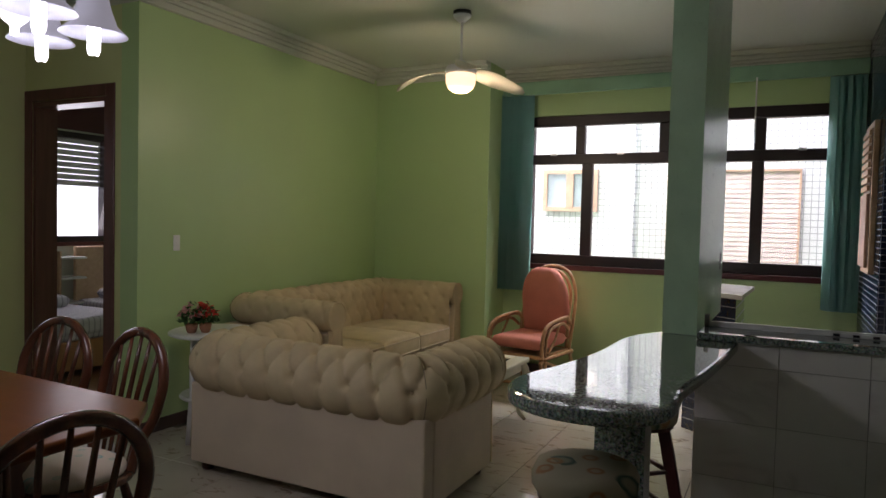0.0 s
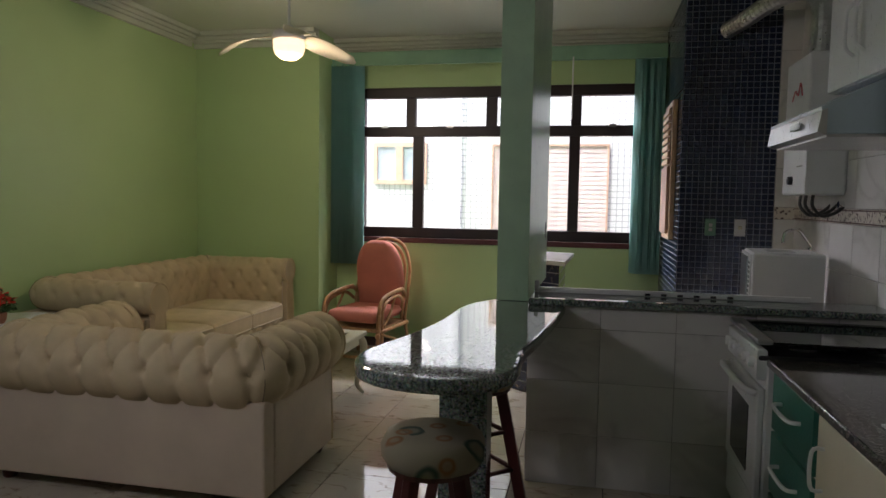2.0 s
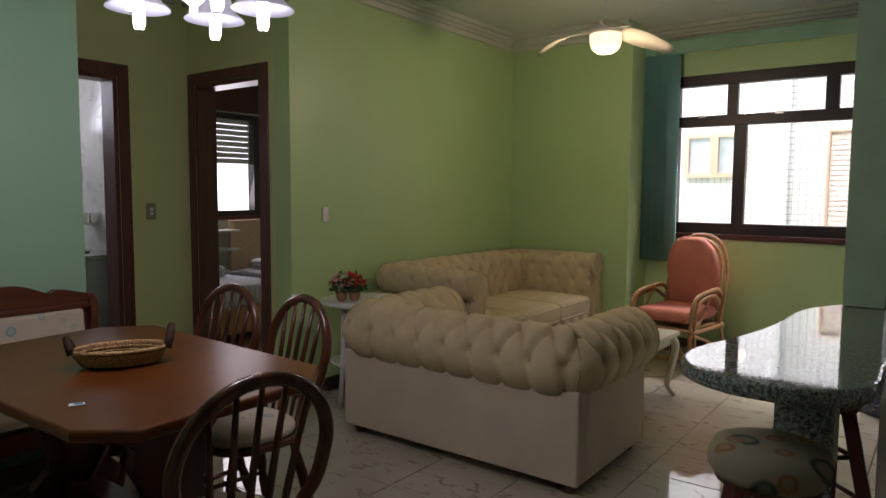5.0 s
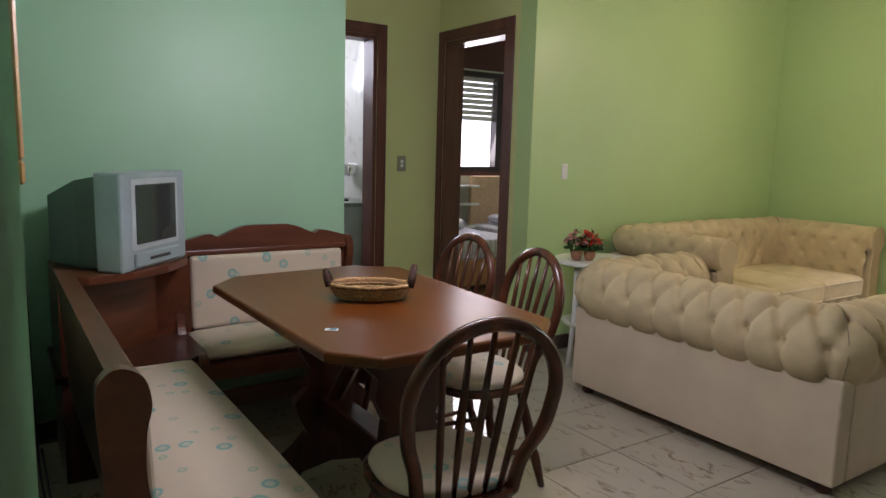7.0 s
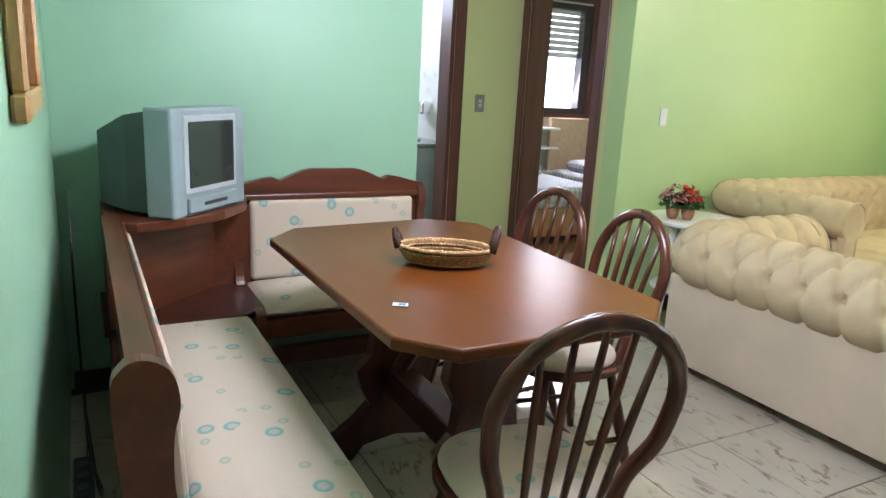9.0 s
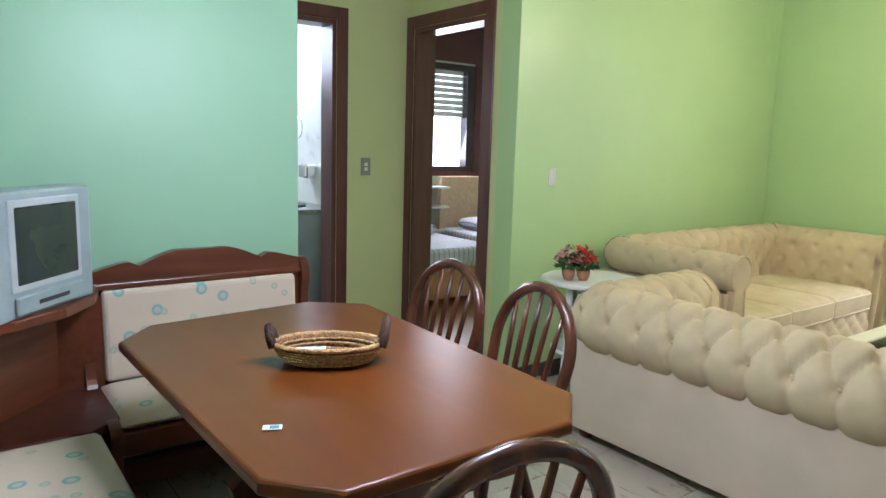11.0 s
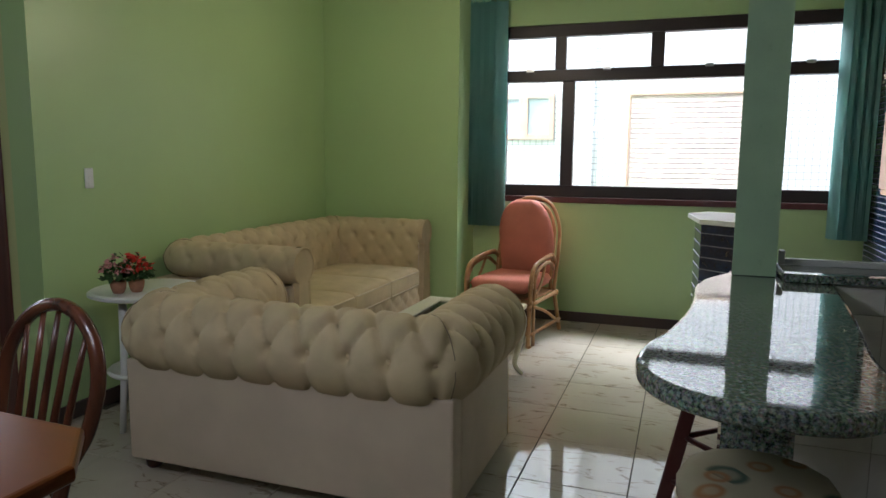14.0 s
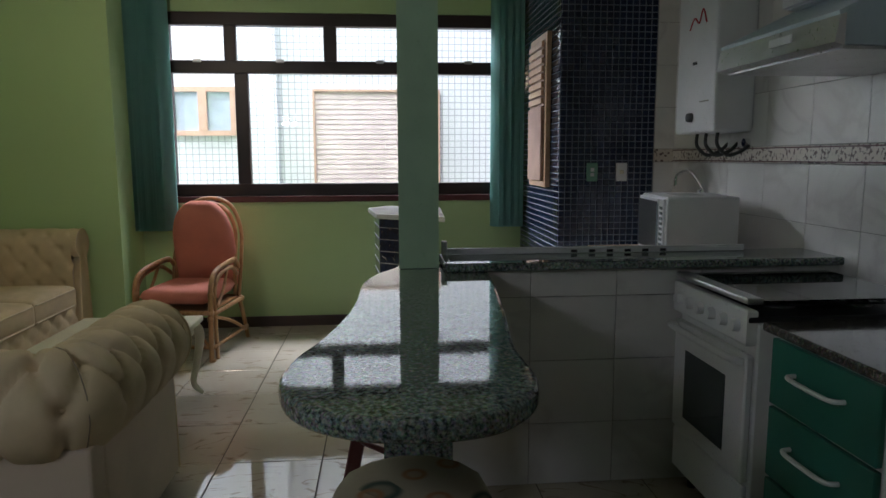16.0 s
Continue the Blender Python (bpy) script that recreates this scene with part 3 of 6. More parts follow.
def blind(name, xs, z0, z1, y, ang):
    t = thing(name, "dark teal vertical blind slats gathered beside the window", "blind", pose(xs[0], y, 0))
    for i, x in enumerate(xs):
        b = bmesh.new()
        n = 7
        cols = []
        for k in range(n):
            u = (k / (n - 1) - 0.5) * 0.11
            cols.append((u, 0.010 * math.cos(u / 0.055 * math.pi / 2)))
        vs = [[b.verts.new((u, v, zz)) for u, v in cols] for zz in (z0, z1)]
        vs2 = [[b.verts.new((u, v + 0.0018, zz)) for u, v in cols] for zz in (z0, z1)]
        for k in range(n - 1):
            b.faces.new((vs[0][k], vs[0][k + 1], vs[1][k + 1], vs[1][k]))
            b.faces.new((vs2[0][k + 1], vs2[0][k], vs2[1][k], vs2[1][k + 1]))
            b.faces.new((vs[0][k], vs2[0][k], vs2[0][k + 1], vs[0][k + 1]))
        part("slat", b, TEAL, t, smooth=True, m=pose(x - xs[0], 0.012 * math.sin(i * 2.1), 0, 0, 0, ang + 9 * math.sin(i * 1.7)))
    return t


blind("vertical_blind", [-2.262 + i * 0.0195 for i in range(12)], 0.76, 2.52, WIN_Y - 0.115, 50)
blind("vertical_blind", [0.325 + i * 0.0165 for i in range(12)], 0.76, 2.52, WIN_Y - 0.09, 118)


# ---------- doorways ----------
def door_frame(name, label, w, h, depth, m):
    t = tagged(new(name), label, kind="structure")
    t.matrix_basis = m
    f = 0.075
    b = box(-f, -0.012, 0, 0, 0.0, h + f, bevel=0.003)
    box(w, -0.012, 0, w + f, 0, h + f, bevel=0.003, bm=b)
    box(0, -0.012, h, w, 0, h + f, bevel=0.003, bm=b)
    part("architrave", b, DOORWOOD, t)
    b = box(0.001, 0, 0, 0.03, depth, h)
    box(w - 0.03, 0, 0, w - 0.001, depth, h, bm=b)
    box(0.03, 0, h - 0.03, w - 0.03, depth, h - 0.001, bm=b)
    part("jamb", b, DOORWOOD, t)
    return t


d1 = door_frame("door_1", "dark wooden bedroom doorway", DX1 - DX0, DH, 0.15, pose(DX0, HALL_Y, 0))
d2 = door_frame("door_2", "dark wooden bathroom doorway", D2Y1 - D2Y0, DH, 0.15, pose(HALL_X, D2Y0, 0, 0, 0, 90))


# ---------- chesterfield sofas ----------
def u_path(w, d, r, step=0.0125):
    """Left arm front, along, round the back and forward again: points, outward normals, length so far. Back lies on y = 0, front towards +y."""
    pts = []
    def seg(a, c, n):
        L = (Vector(c) - Vector(a)).length
        k = max(1, int(L / step))
        for i in range(k):
            pts.append((Vector(a).lerp(Vector(c), i / k), Vector(n)))
    def arc(cx, cy, a0, a1):
        k = max(2, int(abs(radians(a1 - a0)) * (r + 0.08) / step))
        for i in range(k):
            a = radians(a0 + (a1 - a0) * i / k)
            pts.append((Vector((cx + r * math.cos(a), cy + r * math.sin(a))), Vector((math.cos(a), math.sin(a)))))
    seg((0, d), (0, r), (-1, 0))
    arc(r, r, 180, 270)
    seg((r, 0), (w - r, 0), (0, -1))
    arc(w - r, r, 270, 360)
    seg((w, r), (w, d), (1, 0))
    pts.append((Vector((w, d)), Vector((1, 0))))
    out, L = [], 0
    for i, (p, n) in enumerate(pts):
        if i:
            L += (p - pts[i - 1][0]).length + 0.10 * (n - pts[i - 1][1]).length
        out.append((p, n, L))
    return out


SEAM = mat("dark_seam_thread", (0.27, 0.22, 0.15), 0.9)
PIPING = mat("pale_cushion_piping", (0.70, 0.60, 0.42), 0.8)


def plump(x0, y0, z0, x1, y1, z1):
    """A box cushion with soft edges and a domed top."""
    b = bmesh.new()
    n = 14
    e = 0.028
    us = [math.sin((k / n - 0.5) * math.pi) * 0.5 + 0.5 for k in range(n + 1)]
    sheets = []
    for top in (1, 0):
        g = []
        for u in us:
            row = []
            for v in us:
                d_ = min(min(u, 1 - u) * (x1 - x0), min(v, 1 - v) * (y1 - y0))
                drop = e - math.sqrt(max(0.0, e * e - max(0.0, e - d_) ** 2))
                dome = 0.022 * (1 - (2 * u - 1) ** 4) * (1 - (2 * v - 1) ** 4)
                row.append(b.verts.new((x0 + (x1 - x0) * u, y0 + (y1 - y0) * v, z1 - drop + dome if top else z0 + drop * 0.8)))
            g.append(row)
        for a in range(n):
            for c in range(n):
                q = (g[a][c], g[a + 1][c], g[a + 1][c + 1], g[a][c + 1])
                b.faces.new(q if top else q[::-1])
        sheets.append(g)
    t, o = sheets
    for k in range(n):
        b.faces.new((o[k][0], o[k + 1][0], t[k + 1][0], t[k][0]))
        b.faces.new((o[k + 1][n], o[k][n], t[k][n], t[k + 1][n]))
        b.faces.new((o[0][k + 1], o[0][k], t[0][k], t[0][k + 1]))
        b.faces.new((o[n][k], o[n][k + 1], t[n][k + 1], t[n][k]))
    return b


def crease(c):
    """1 between the folds, falling steeply to 0 on them."""
    return 1 - math.exp(-4.6 * abs(math.sin(math.pi * c)))


def chesterfield(name, label, w, d, seat_n, m, roll=0.145, seat_z=0.42, zc=0.585, pitch=0.155, lift=0.0, crisp=1.0):
    """w and d are measured between the centre lines of the rolls; the base stands flush with them, the rolls swell beyond."""
    sofa = thing(name, label, "sofa", m)
    path = u_path(w, d, 0.05)
    total = path[-1][2]
    p = total / round(total / pitch)
    prof = []
    z = seat_z - 0.06
    s = 0.0
    step = 0.0125
    n_in = int((zc - z) / step)
    for i in range(n_in):
        prof.append((-roll * (0.93 + 0.07 * i / n_in), z + (zc - z) * i / n_in, -1.0, 0.0, s))
        s += step
    ang = 180
    while ang > -112:
        a = radians(ang)
        prof.append((roll * math.cos(a), zc + roll * math.sin(a), math.cos(a), math.sin(a), s))
        s += step
        ang -= math.degrees(step / roll)
    arc0 = n_in * step
    s_out = arc0 + radians(180 - 8) * roll
    q = (radians(62)) * roll
    bm = bmesh.new()
    rows = []
    for k, (pt, nrm, L) in enumerate(path):
        row = []
        for (n, zz, dn, dz, ss) in prof:
            u, v = L / p, (ss - s_out) / (2 * q)
            if ss <= s_out:
                h = crease(u + v) * crease(u - v)
            else:
                fade = min(1, (ss - s_out) / 0.04)
                h = crease(u) ** 2 * (1 - fade) + (crease(u) * 0.55 + 0.32) * fade
            dip = 0.0
            if ss < s_out + 0.05:
                for uu, vv in ((round(u), round(v)), (math.floor(u) + 0.5, math.floor(v) + 0.5)):
                    dip = max(dip, math.exp(-(((u - uu) * p) ** 2 + ((v - vv) * 2 * q) ** 2) / 0.0005))
            tail = min(1.0, max(0.0, (prof[-1][4] - ss) / 0.09))
            flat_arm = 0.35 if crisp < 1 and abs(nrm.x) > 0.9 else 1.0
            h = crisp * flat_arm * tail * (0.044 if ss > s_out - 1.2 * q else 0.026) * (h - 0.75) - 0.026 * dip * (0.4 + 0.6 * crisp) + 0.003 * noise.noise(Vector((L * 5, ss * 9, w)))
            x, y = pt + nrm * (n + dn * h)
            row.append(bm.verts.new((x, y, zz + dz * h)))
        rows.append(row)
    for r0, r1 in zip(rows, rows[1:]):
        for j in range(len(r0) - 1):
            bm.faces.new((r0[j], r0[j + 1], r1[j + 1], r1[j]))
    part("tufted_roll", bm, CREAM, sofa, "deep button-tufted rolled back and arms in cream velvet", smooth=True)
    # buttons
    bt = lathe([(0.0, -0.004), (0.011, -0.002), (0.012, 0.002), (0.007, 0.006), (0.0, 0.007)], 8)
    bme = mesh_of(bt, "button", CREAM, True)
    for j in range(0, 4):
        ss = s_out - j * q
        if ss < 0.03:
            continue
        idx = min(range(len(prof)), key=lambda i: abs(prof[i][4] - ss))
        n, zz, dn, dz, _ = prof[idx]
        cnt = int(total / p)
        for i in range(cnt + 1):
            L = (i + (0.5 if j % 2 else 0)) * p
            if L < 0.05 or L > total - 0.05:
                continue
            pt, nrm, _ = min(path, key=lambda e: abs(e[2] - L))
            x, y = pt + nrm * (n - dn * 0.045)
            ob = new("button", bme)
            ob.parent = sofa
            way = Vector((nrm.x * dn, nrm.y * dn, dz))
            ob.matrix_basis = Matrix.Translation((x, y, zz - dz * 0.045)) @ way.to_track_quat("Z", "Y").to_matrix().to_4x4()
    # base panels, flush
    o = 0.095
    part("back_panel", box(-o, -o, 0.05, w + o, 0.0, zc - 0.10, bevel=0.010, seg=2), CREAMWHITE, sofa, "plain cream vinyl covered back")
    part("side_panel", box(-o, 0.001, 0.05, 0.0, d, zc - 0.10, bevel=0.010, seg=2), CREAMWHITE, sofa)
    part("side_panel", box(w, 0.001, 0.05, w + o, d, zc - 0.10, bevel=0.010, seg=2), CREAMWHITE, sofa)
    part("seat_base", box(0.0, 0.0, 0.06, w, d - 0.012, 0.292 + lift * 0.6, bevel=0.006, seg=2), CREAM, sofa)
    # arm front: scroll facing with piping
    for sx, cx in ((-1, 0.0), (1, w)):
        b = bmesh.new()
        outline = []
        for k in range(26):
            a = radians(-60 + 300 * k / 25) if sx > 0 else radians(-60 + 300 * k / 25)
            outline.append((cx + (roll - 0.004) * math.cos(a), zc + (roll - 0.004) * math.sin(a)))
        outline = [(cx + o * 0.9, 0.05)] + outline + [(cx - o * 0.9, 0.05)]
        vs0 = [b.verts.new((x, d - 0.01, z)) for x, z in outline]
        vs1 = [b.verts.new((x, d + 0.03, z)) for x, z in outline]
        b.faces.new(vs0)
        b.faces.new(vs1[::-1])
        for k in range(len(outline)):
            b.faces.new((vs0[k], vs1[k], vs1[(k + 1) % len(outline)], vs0[(k + 1) % len(outline)]))
        bmesh.ops.recalc_face_normals(b, faces=list(b.faces))
        f = part("arm_front", b, CREAM, sofa, "scrolled arm front panel")
        part("piping", tube([(x, d + 0.03, z) for x, z in outline], 0.006, 6), CREAM, f)
    # seams down the corners
    for k in (min(range(len(path)), key=lambda i: (path[i][1] - Vector((math.sin(radians(45)) * sgn, -math.cos(radians(45))))).length) for sgn in (-1, 1)):
        pt, nrm, _ = path[k]
        pts = []
        for j in range(2, len(prof) - 1, 3):
            n, zz, dn, dz, _s = prof[j]
            x, y = pt + nrm * (n + dn * 0.004 * (1 + (j % 2)))
            pts.append((x, y, zz + dz * 0.004))
        part("corner_seam", tube(pts, 0.0022, 6), SEAM, sofa, "dark stitched corner seam")
    # seat cushions
    inner = w - 2 * roll + 0.01
    cw = inner / seat_n
    for i in range(seat_n):
        x0, x1 = roll + i * cw + 0.001, roll + (i + 1) * cw - 0.001
        y0, y1 = roll - 0.02, d + 0.012
        zt, zb = 0.415 + lift, 0.29 + lift * 0.6
        cu = part("seat_cushion", plump(x0, y0, zb, x1, y1, zt), CREAM, sofa, "box seat cushion in cream velvet", smooth=True)
        for zz in (zb + 0.022, zt - 0.022):
            e = 0.001
            ring = [(x0 + 0.02, y1 + e, zz), (x1 - 0.02, y1 + e, zz), (x1 + e, y1 - 0.02, zz), (x1 + e, y0, zz), (x0 - e, y0, zz), (x0 - e, y1 - 0.02, zz)]
            part("piping", tube(ring, 0.0055, 6, closed=True), PIPING, cu)
    # tufted front rail
    b = bmesh.new()
    rows = []
    nx = int(inner / 0.0125)
    for a in range(nx + 1):
        row = []
        for c in range(17):
            x, zz = roll + inner * a / nx, 0.07 + (0.232 + lift * 0.6) * c / 16
            u, v = (x - roll) / p, (zz - 0.17) / 0.12
            h = (abs(math.sin(math.pi * (u + v))) * abs(math.sin(math.pi * (u - v)))) ** 0.5
            row.append(b.verts.new((x, d - 0.008 + 0.022 * h, zz)))
        rows.append(row)
    for r0, r1 in zip(rows, rows[1:]):
        for j in range(16):
            b.faces.new((r0[j], r1[j], r1[j + 1], r0[j + 1]))
    part("front_rail", b, CREAM, sofa, "tufted front rail", smooth=True)
    for x in (-0.03, w + 0.03):
        for y in (-0.03, d - 0.06):
            part("foot", lathe([(0.028, 0.0), (0.034, 0.01), (0.036, 0.03), (0.026, 0.05), (0.024, 0.056)], 14), DARKWOOD, sofa, "round dark wooden bun foot", smooth=True, m=pose(x, y, 0))
    return sofa


love = chesterfield("loveseat", "two-seat cream chesterfield loveseat, seen from its plain back", 1.22, 0.68, 2, pose(-2.665, 2.895, 0), roll=0.160, zc=0.575)
long_sofa = chesterfield("long_sofa", "long three-seat cream velvet chesterfield sofa against the green wall", 1.79, 0.76, 3, pose(NW_X + 0.16, 5.54, 0, 0, 0, -90), roll=0.100, zc=0.73, lift=0.055, crisp=0.6)


# ---------- counter and bar ----------
outline = [(-0.469, 3.60), (-0.49, 3.52), (-0.56, 3.38), (-0.60, 3.20), (-0.61, 2.95), (-0.63, 2.74), (-0.675, 2.50), (-0.72, 2.34), (-0.73, 2.19), (-0.68, 2.06), (-0.57, 1.98), (-0.44, 1.962), (-0.33, 1.99), (-0.255, 2.07), (-0.225, 2.17), (-0.225, 2.28), (-0.225, 2.40), (-0.19, 2.70), (-0.155, 3.05), (-0.13, 3.405), (-0.13, 3.60)]
sm = [(v.x, v.y) for v in spline([(x, y, 0) for x, y in outline[:-1]], 5)] + [(-0.13, 3.60)]
counter = thing("breakfast_counter", "wavy polished grey green granite peninsula counter on a granite leg", "counter")
part("counter_top", slab(sm[::-1], 0.815, 0.86, bevel=0.014), GRANITE, counter, smooth=False)
part("support_leg", slab([(-0.53, 2.50), (-0.36, 2.50), (-0.36, 2.62), (-0.53, 2.62)], 0.0, 0.815, bevel=0.006), GRANITE, counter, "granite support leg")
structure("wall_bar", box(-0.303, 3.416, 0, EAST_X, 3.62, 0.812), WGROUT, "low tiled bar wall")
bar = thing("breakfast_bar", "long polished granite bar top on the low tiled wall", "counter")
structure("bar_cap_bed", box(-0.10, 3.42, 0.812, EAST_X, 3.62, 0.86), WGROUT, "mortar bed under the bar top")
part("slab", box(-0.300, 3.375, 0.861, EAST_X - 0.002, 3.66, 0.893, bevel=0.008, seg=2), GRANITE, bar)
rail = thing("low_white_rail", "low white slotted rail along the back of the bar top", "rail")
part("post", box(-0.29, 3.60, 0.894, -0.268, 3.63, 0.95, bevel=0.003), WHITEP, rail)
b = box(-0.268, 3.605, 0.894, 0.98, 3.623, 0.912, bevel=0.002)
box(-0.268, 3.603, 0.912, 0.98, 3.625, 0.919, bevel=0.002, bm=b)
for i in range(6):
    part("slot", box(0.24 + i * 0.075, 3.600, 0.897, 0.265 + i * 0.075, 3.6046, 0.908), BLACKP, rail)
part("slotted_strip", b, WHITEP, rail)

# ---------- dining ----------
TZ = 0.78
oct_ = [(-2.66, 0.84), (-1.70, 0.86), (-1.58, 0.965), (-1.58, 1.50), (-1.70, 1.63), (-2.72, 1.67), (-2.85, 1.50), (-2.80, 0.955)]
table = thing("dining_table", "cherry wood dining table with clipped corners and carved trestle legs", "table")
part("tabletop", slab(oct_, TZ - 0.032, TZ, bevel=0.010), TABLEWOOD, table)
part("apron", slab([(-2.62, 0.98), (-1.78, 0.98), (-1.78, 1.52), (-2.62, 1.52)], TZ - 0.09, TZ - 0.032), DARKWOOD, table)


def trestle(x):
    """A shaped board with scrolled feet, in the y-z plane."""
    half = [(0.30, 0.0), (0.33, 0.03), (0.30, 0.08), (0.22, 0.10), (0.15, 0.15), (0.10, 0.20), (0.13, 0.26), (0.15, 0.33), (0.10, 0.38), (0.09, 0.46), (0.13, 0.54), (0.12, 0.60), (0.18, 0.66), (0.24, 0.69)]
    foot = [(0.16, 0.0), (0.12, 0.05), (0.0, 0.07)]
    R = half
    pts = [(y, z) for y, z in R] + [(-y, z) for y, z in R[::-1]] + [(-y, z) for y, z in foot] + [(y, z) for y, z in foot[::-1][1:]]
    b = bmesh.new()
    v0 = [b.verts.new((x - 0.022, 1.245 + y, z)) for y, z in pts]
    v1 = [b.verts.new((x + 0.022, 1.245 + y, z)) for y, z in pts]
    b.faces.new(v0)
    b.faces.new(v1[::-1])
    for k in range(len(pts)):
        b.faces.new((v0[k], v1[k], v1[(k + 1) % len(pts)], v0[(k + 1) % len(pts)]))
    bmesh.ops.recalc_face_normals(b, faces=list(b.faces))
    return b


for x in (-2.52, -1.92):
    part("trestle_leg", trestle(x), DARKWOOD, table, "scroll-cut dark trestle leg")
part("stretcher", box(-2.50, 1.20, 0.24, -1.94, 1.29, 0.34, bevel=0.006), DARKWOOD, table)
part("brace", tube([(-2.5, 1.245, 0.30), (-2.2, 1.245, 0.66)], 0.03, 8), DARKWOOD, table)
part("brace", tube([(-1.94, 1.245, 0.30), (-2.2, 1.245, 0.66)], 0.03, 8), DARKWOOD, table)


def windsor(m=None):
    """Seat faces +y; the hoop back is at -y."""
    c = thing("dining_chair", "dark hoop-back wooden dining chair with a floral seat pad", "chair", m, "chairs round the dining table")
    seat = [(0.21 * math.cos(a) * (1 + 0.06 * math.sin(a)), 0.20 * math.sin(a)) for a in [2 * math.pi * k / 28 for k in range(28)]]
    seat = [(math.copysign(abs(x) ** 0.8 * 0.21 ** 0.2, x), math.copysign(abs(y) ** 0.8 * 0.20 ** 0.2, y)) for x, y in seat]
    part("seat", slab(seat, 0.405, 0.435, bevel=0.010), CHAIRWOOD, c)
    pad = bmesh.new()
    prev = None
    for r, z in ((0.97, 0.436), (1.0, 0.448), (0.97, 0.462), (0.85, 0.474), (0.5, 0.481), (0.02, 0.483)):
        ring = [pad.verts.new((x * 0.93 * r, y * 0.93 * r + 0.01, z)) for x, y in seat]
        if prev:
            for k in range(len(ring)):
                pad.faces.new((prev[k], prev[(k + 1) % len(ring)], ring[(k + 1) % len(ring)], ring[k]))
        prev = ring
    part("seat_pad", pad, FLORAL, c, "pale floral seat pad", smooth=True)
    left = spline([(0.135, -0.15, 0.42), (0.15, -0.17, 0.52), (0.185, -0.21, 0.62), (0.197, -0.235, 0.72)], 6)
    right = [Vector((-p.x, p.y, p.z)) for p in left[::-1]]
    arc = [Vector((0.197 * math.cos(math.pi * k / 26), -0.235 - 0.2 * math.sin(math.pi * k / 26) * 0.22, 0.72 + 0.205 * math.sin(math.pi * k / 26))) for k in range(1, 26)]
    pts = left + arc + right
    part("hoop_back", tube(pts, 0.019, 12), CHAIRWOOD, c, smooth=True)
    for i in range(5):
        t = (i - 2) / 2
        xt = t * 0.125
        zt = 0.72 + 0.205 * math.sqrt(max(0, 1 - (xt / 0.197) ** 2)) - 0.012
        a, e = Vector((t * 0.085, -0.165, 0.43)), Vector((xt, -0.235 - (zt - 0.72) * 0.22, zt))
        part("spindle", tube([a.lerp(e, f) for f in (0, 0.2, 0.4, 0.7, 1)], [0.007, 0.009, 0.0105, 0.009, 0.007], 8), CHAIRWOOD, c, smooth=True)
    feet = []
    for sx in (-1, 1):
        for sy in (-1, 1):
            a, e = Vector((sx * 0.13, sy * 0.12, 0.41)), Vector((sx * 0.20, sy * 0.20, 0.0))
            feet.append((a, e))
            part("leg", tube([a.lerp(e, f) for f in (0, 0.15, 0.3, 0.5, 0.62, 0.7, 1)], [0.014, 0.017, 0.02, 0.022, 0.016, 0.02, 0.013], 10), CHAIRWOOD, c, smooth=True)
    for i, j in ((0, 1), (2, 3)):
        part("stretcher", tube([feet[i][0].lerp(feet[i][1], 0.62), feet[j][0].lerp(feet[j][1], 0.62)], 0.010, 8), CHAIRWOOD, c, smooth=True)
    mid = [(feet[i][0].lerp(feet[i][1], 0.62) + feet[j][0].lerp(feet[j][1], 0.62)) / 2 for i, j in ((0, 1), (2, 3))]
    part("stretcher", tube(mid, 0.010, 8), CHAIRWOOD, c, smooth=True)
    return c


ch = windsor(pose(-1.62, 1.18, 0, 0, 0, 80) @ Matrix.Diagonal((1.0, 1.0, 0.975, 1)))
copy_thing(ch, pose(-2.24, 1.75, -0.005, 0, 0, 172))
copy_thing(ch, pose(-2.66, 1.74, 0, 0, 0, 182))


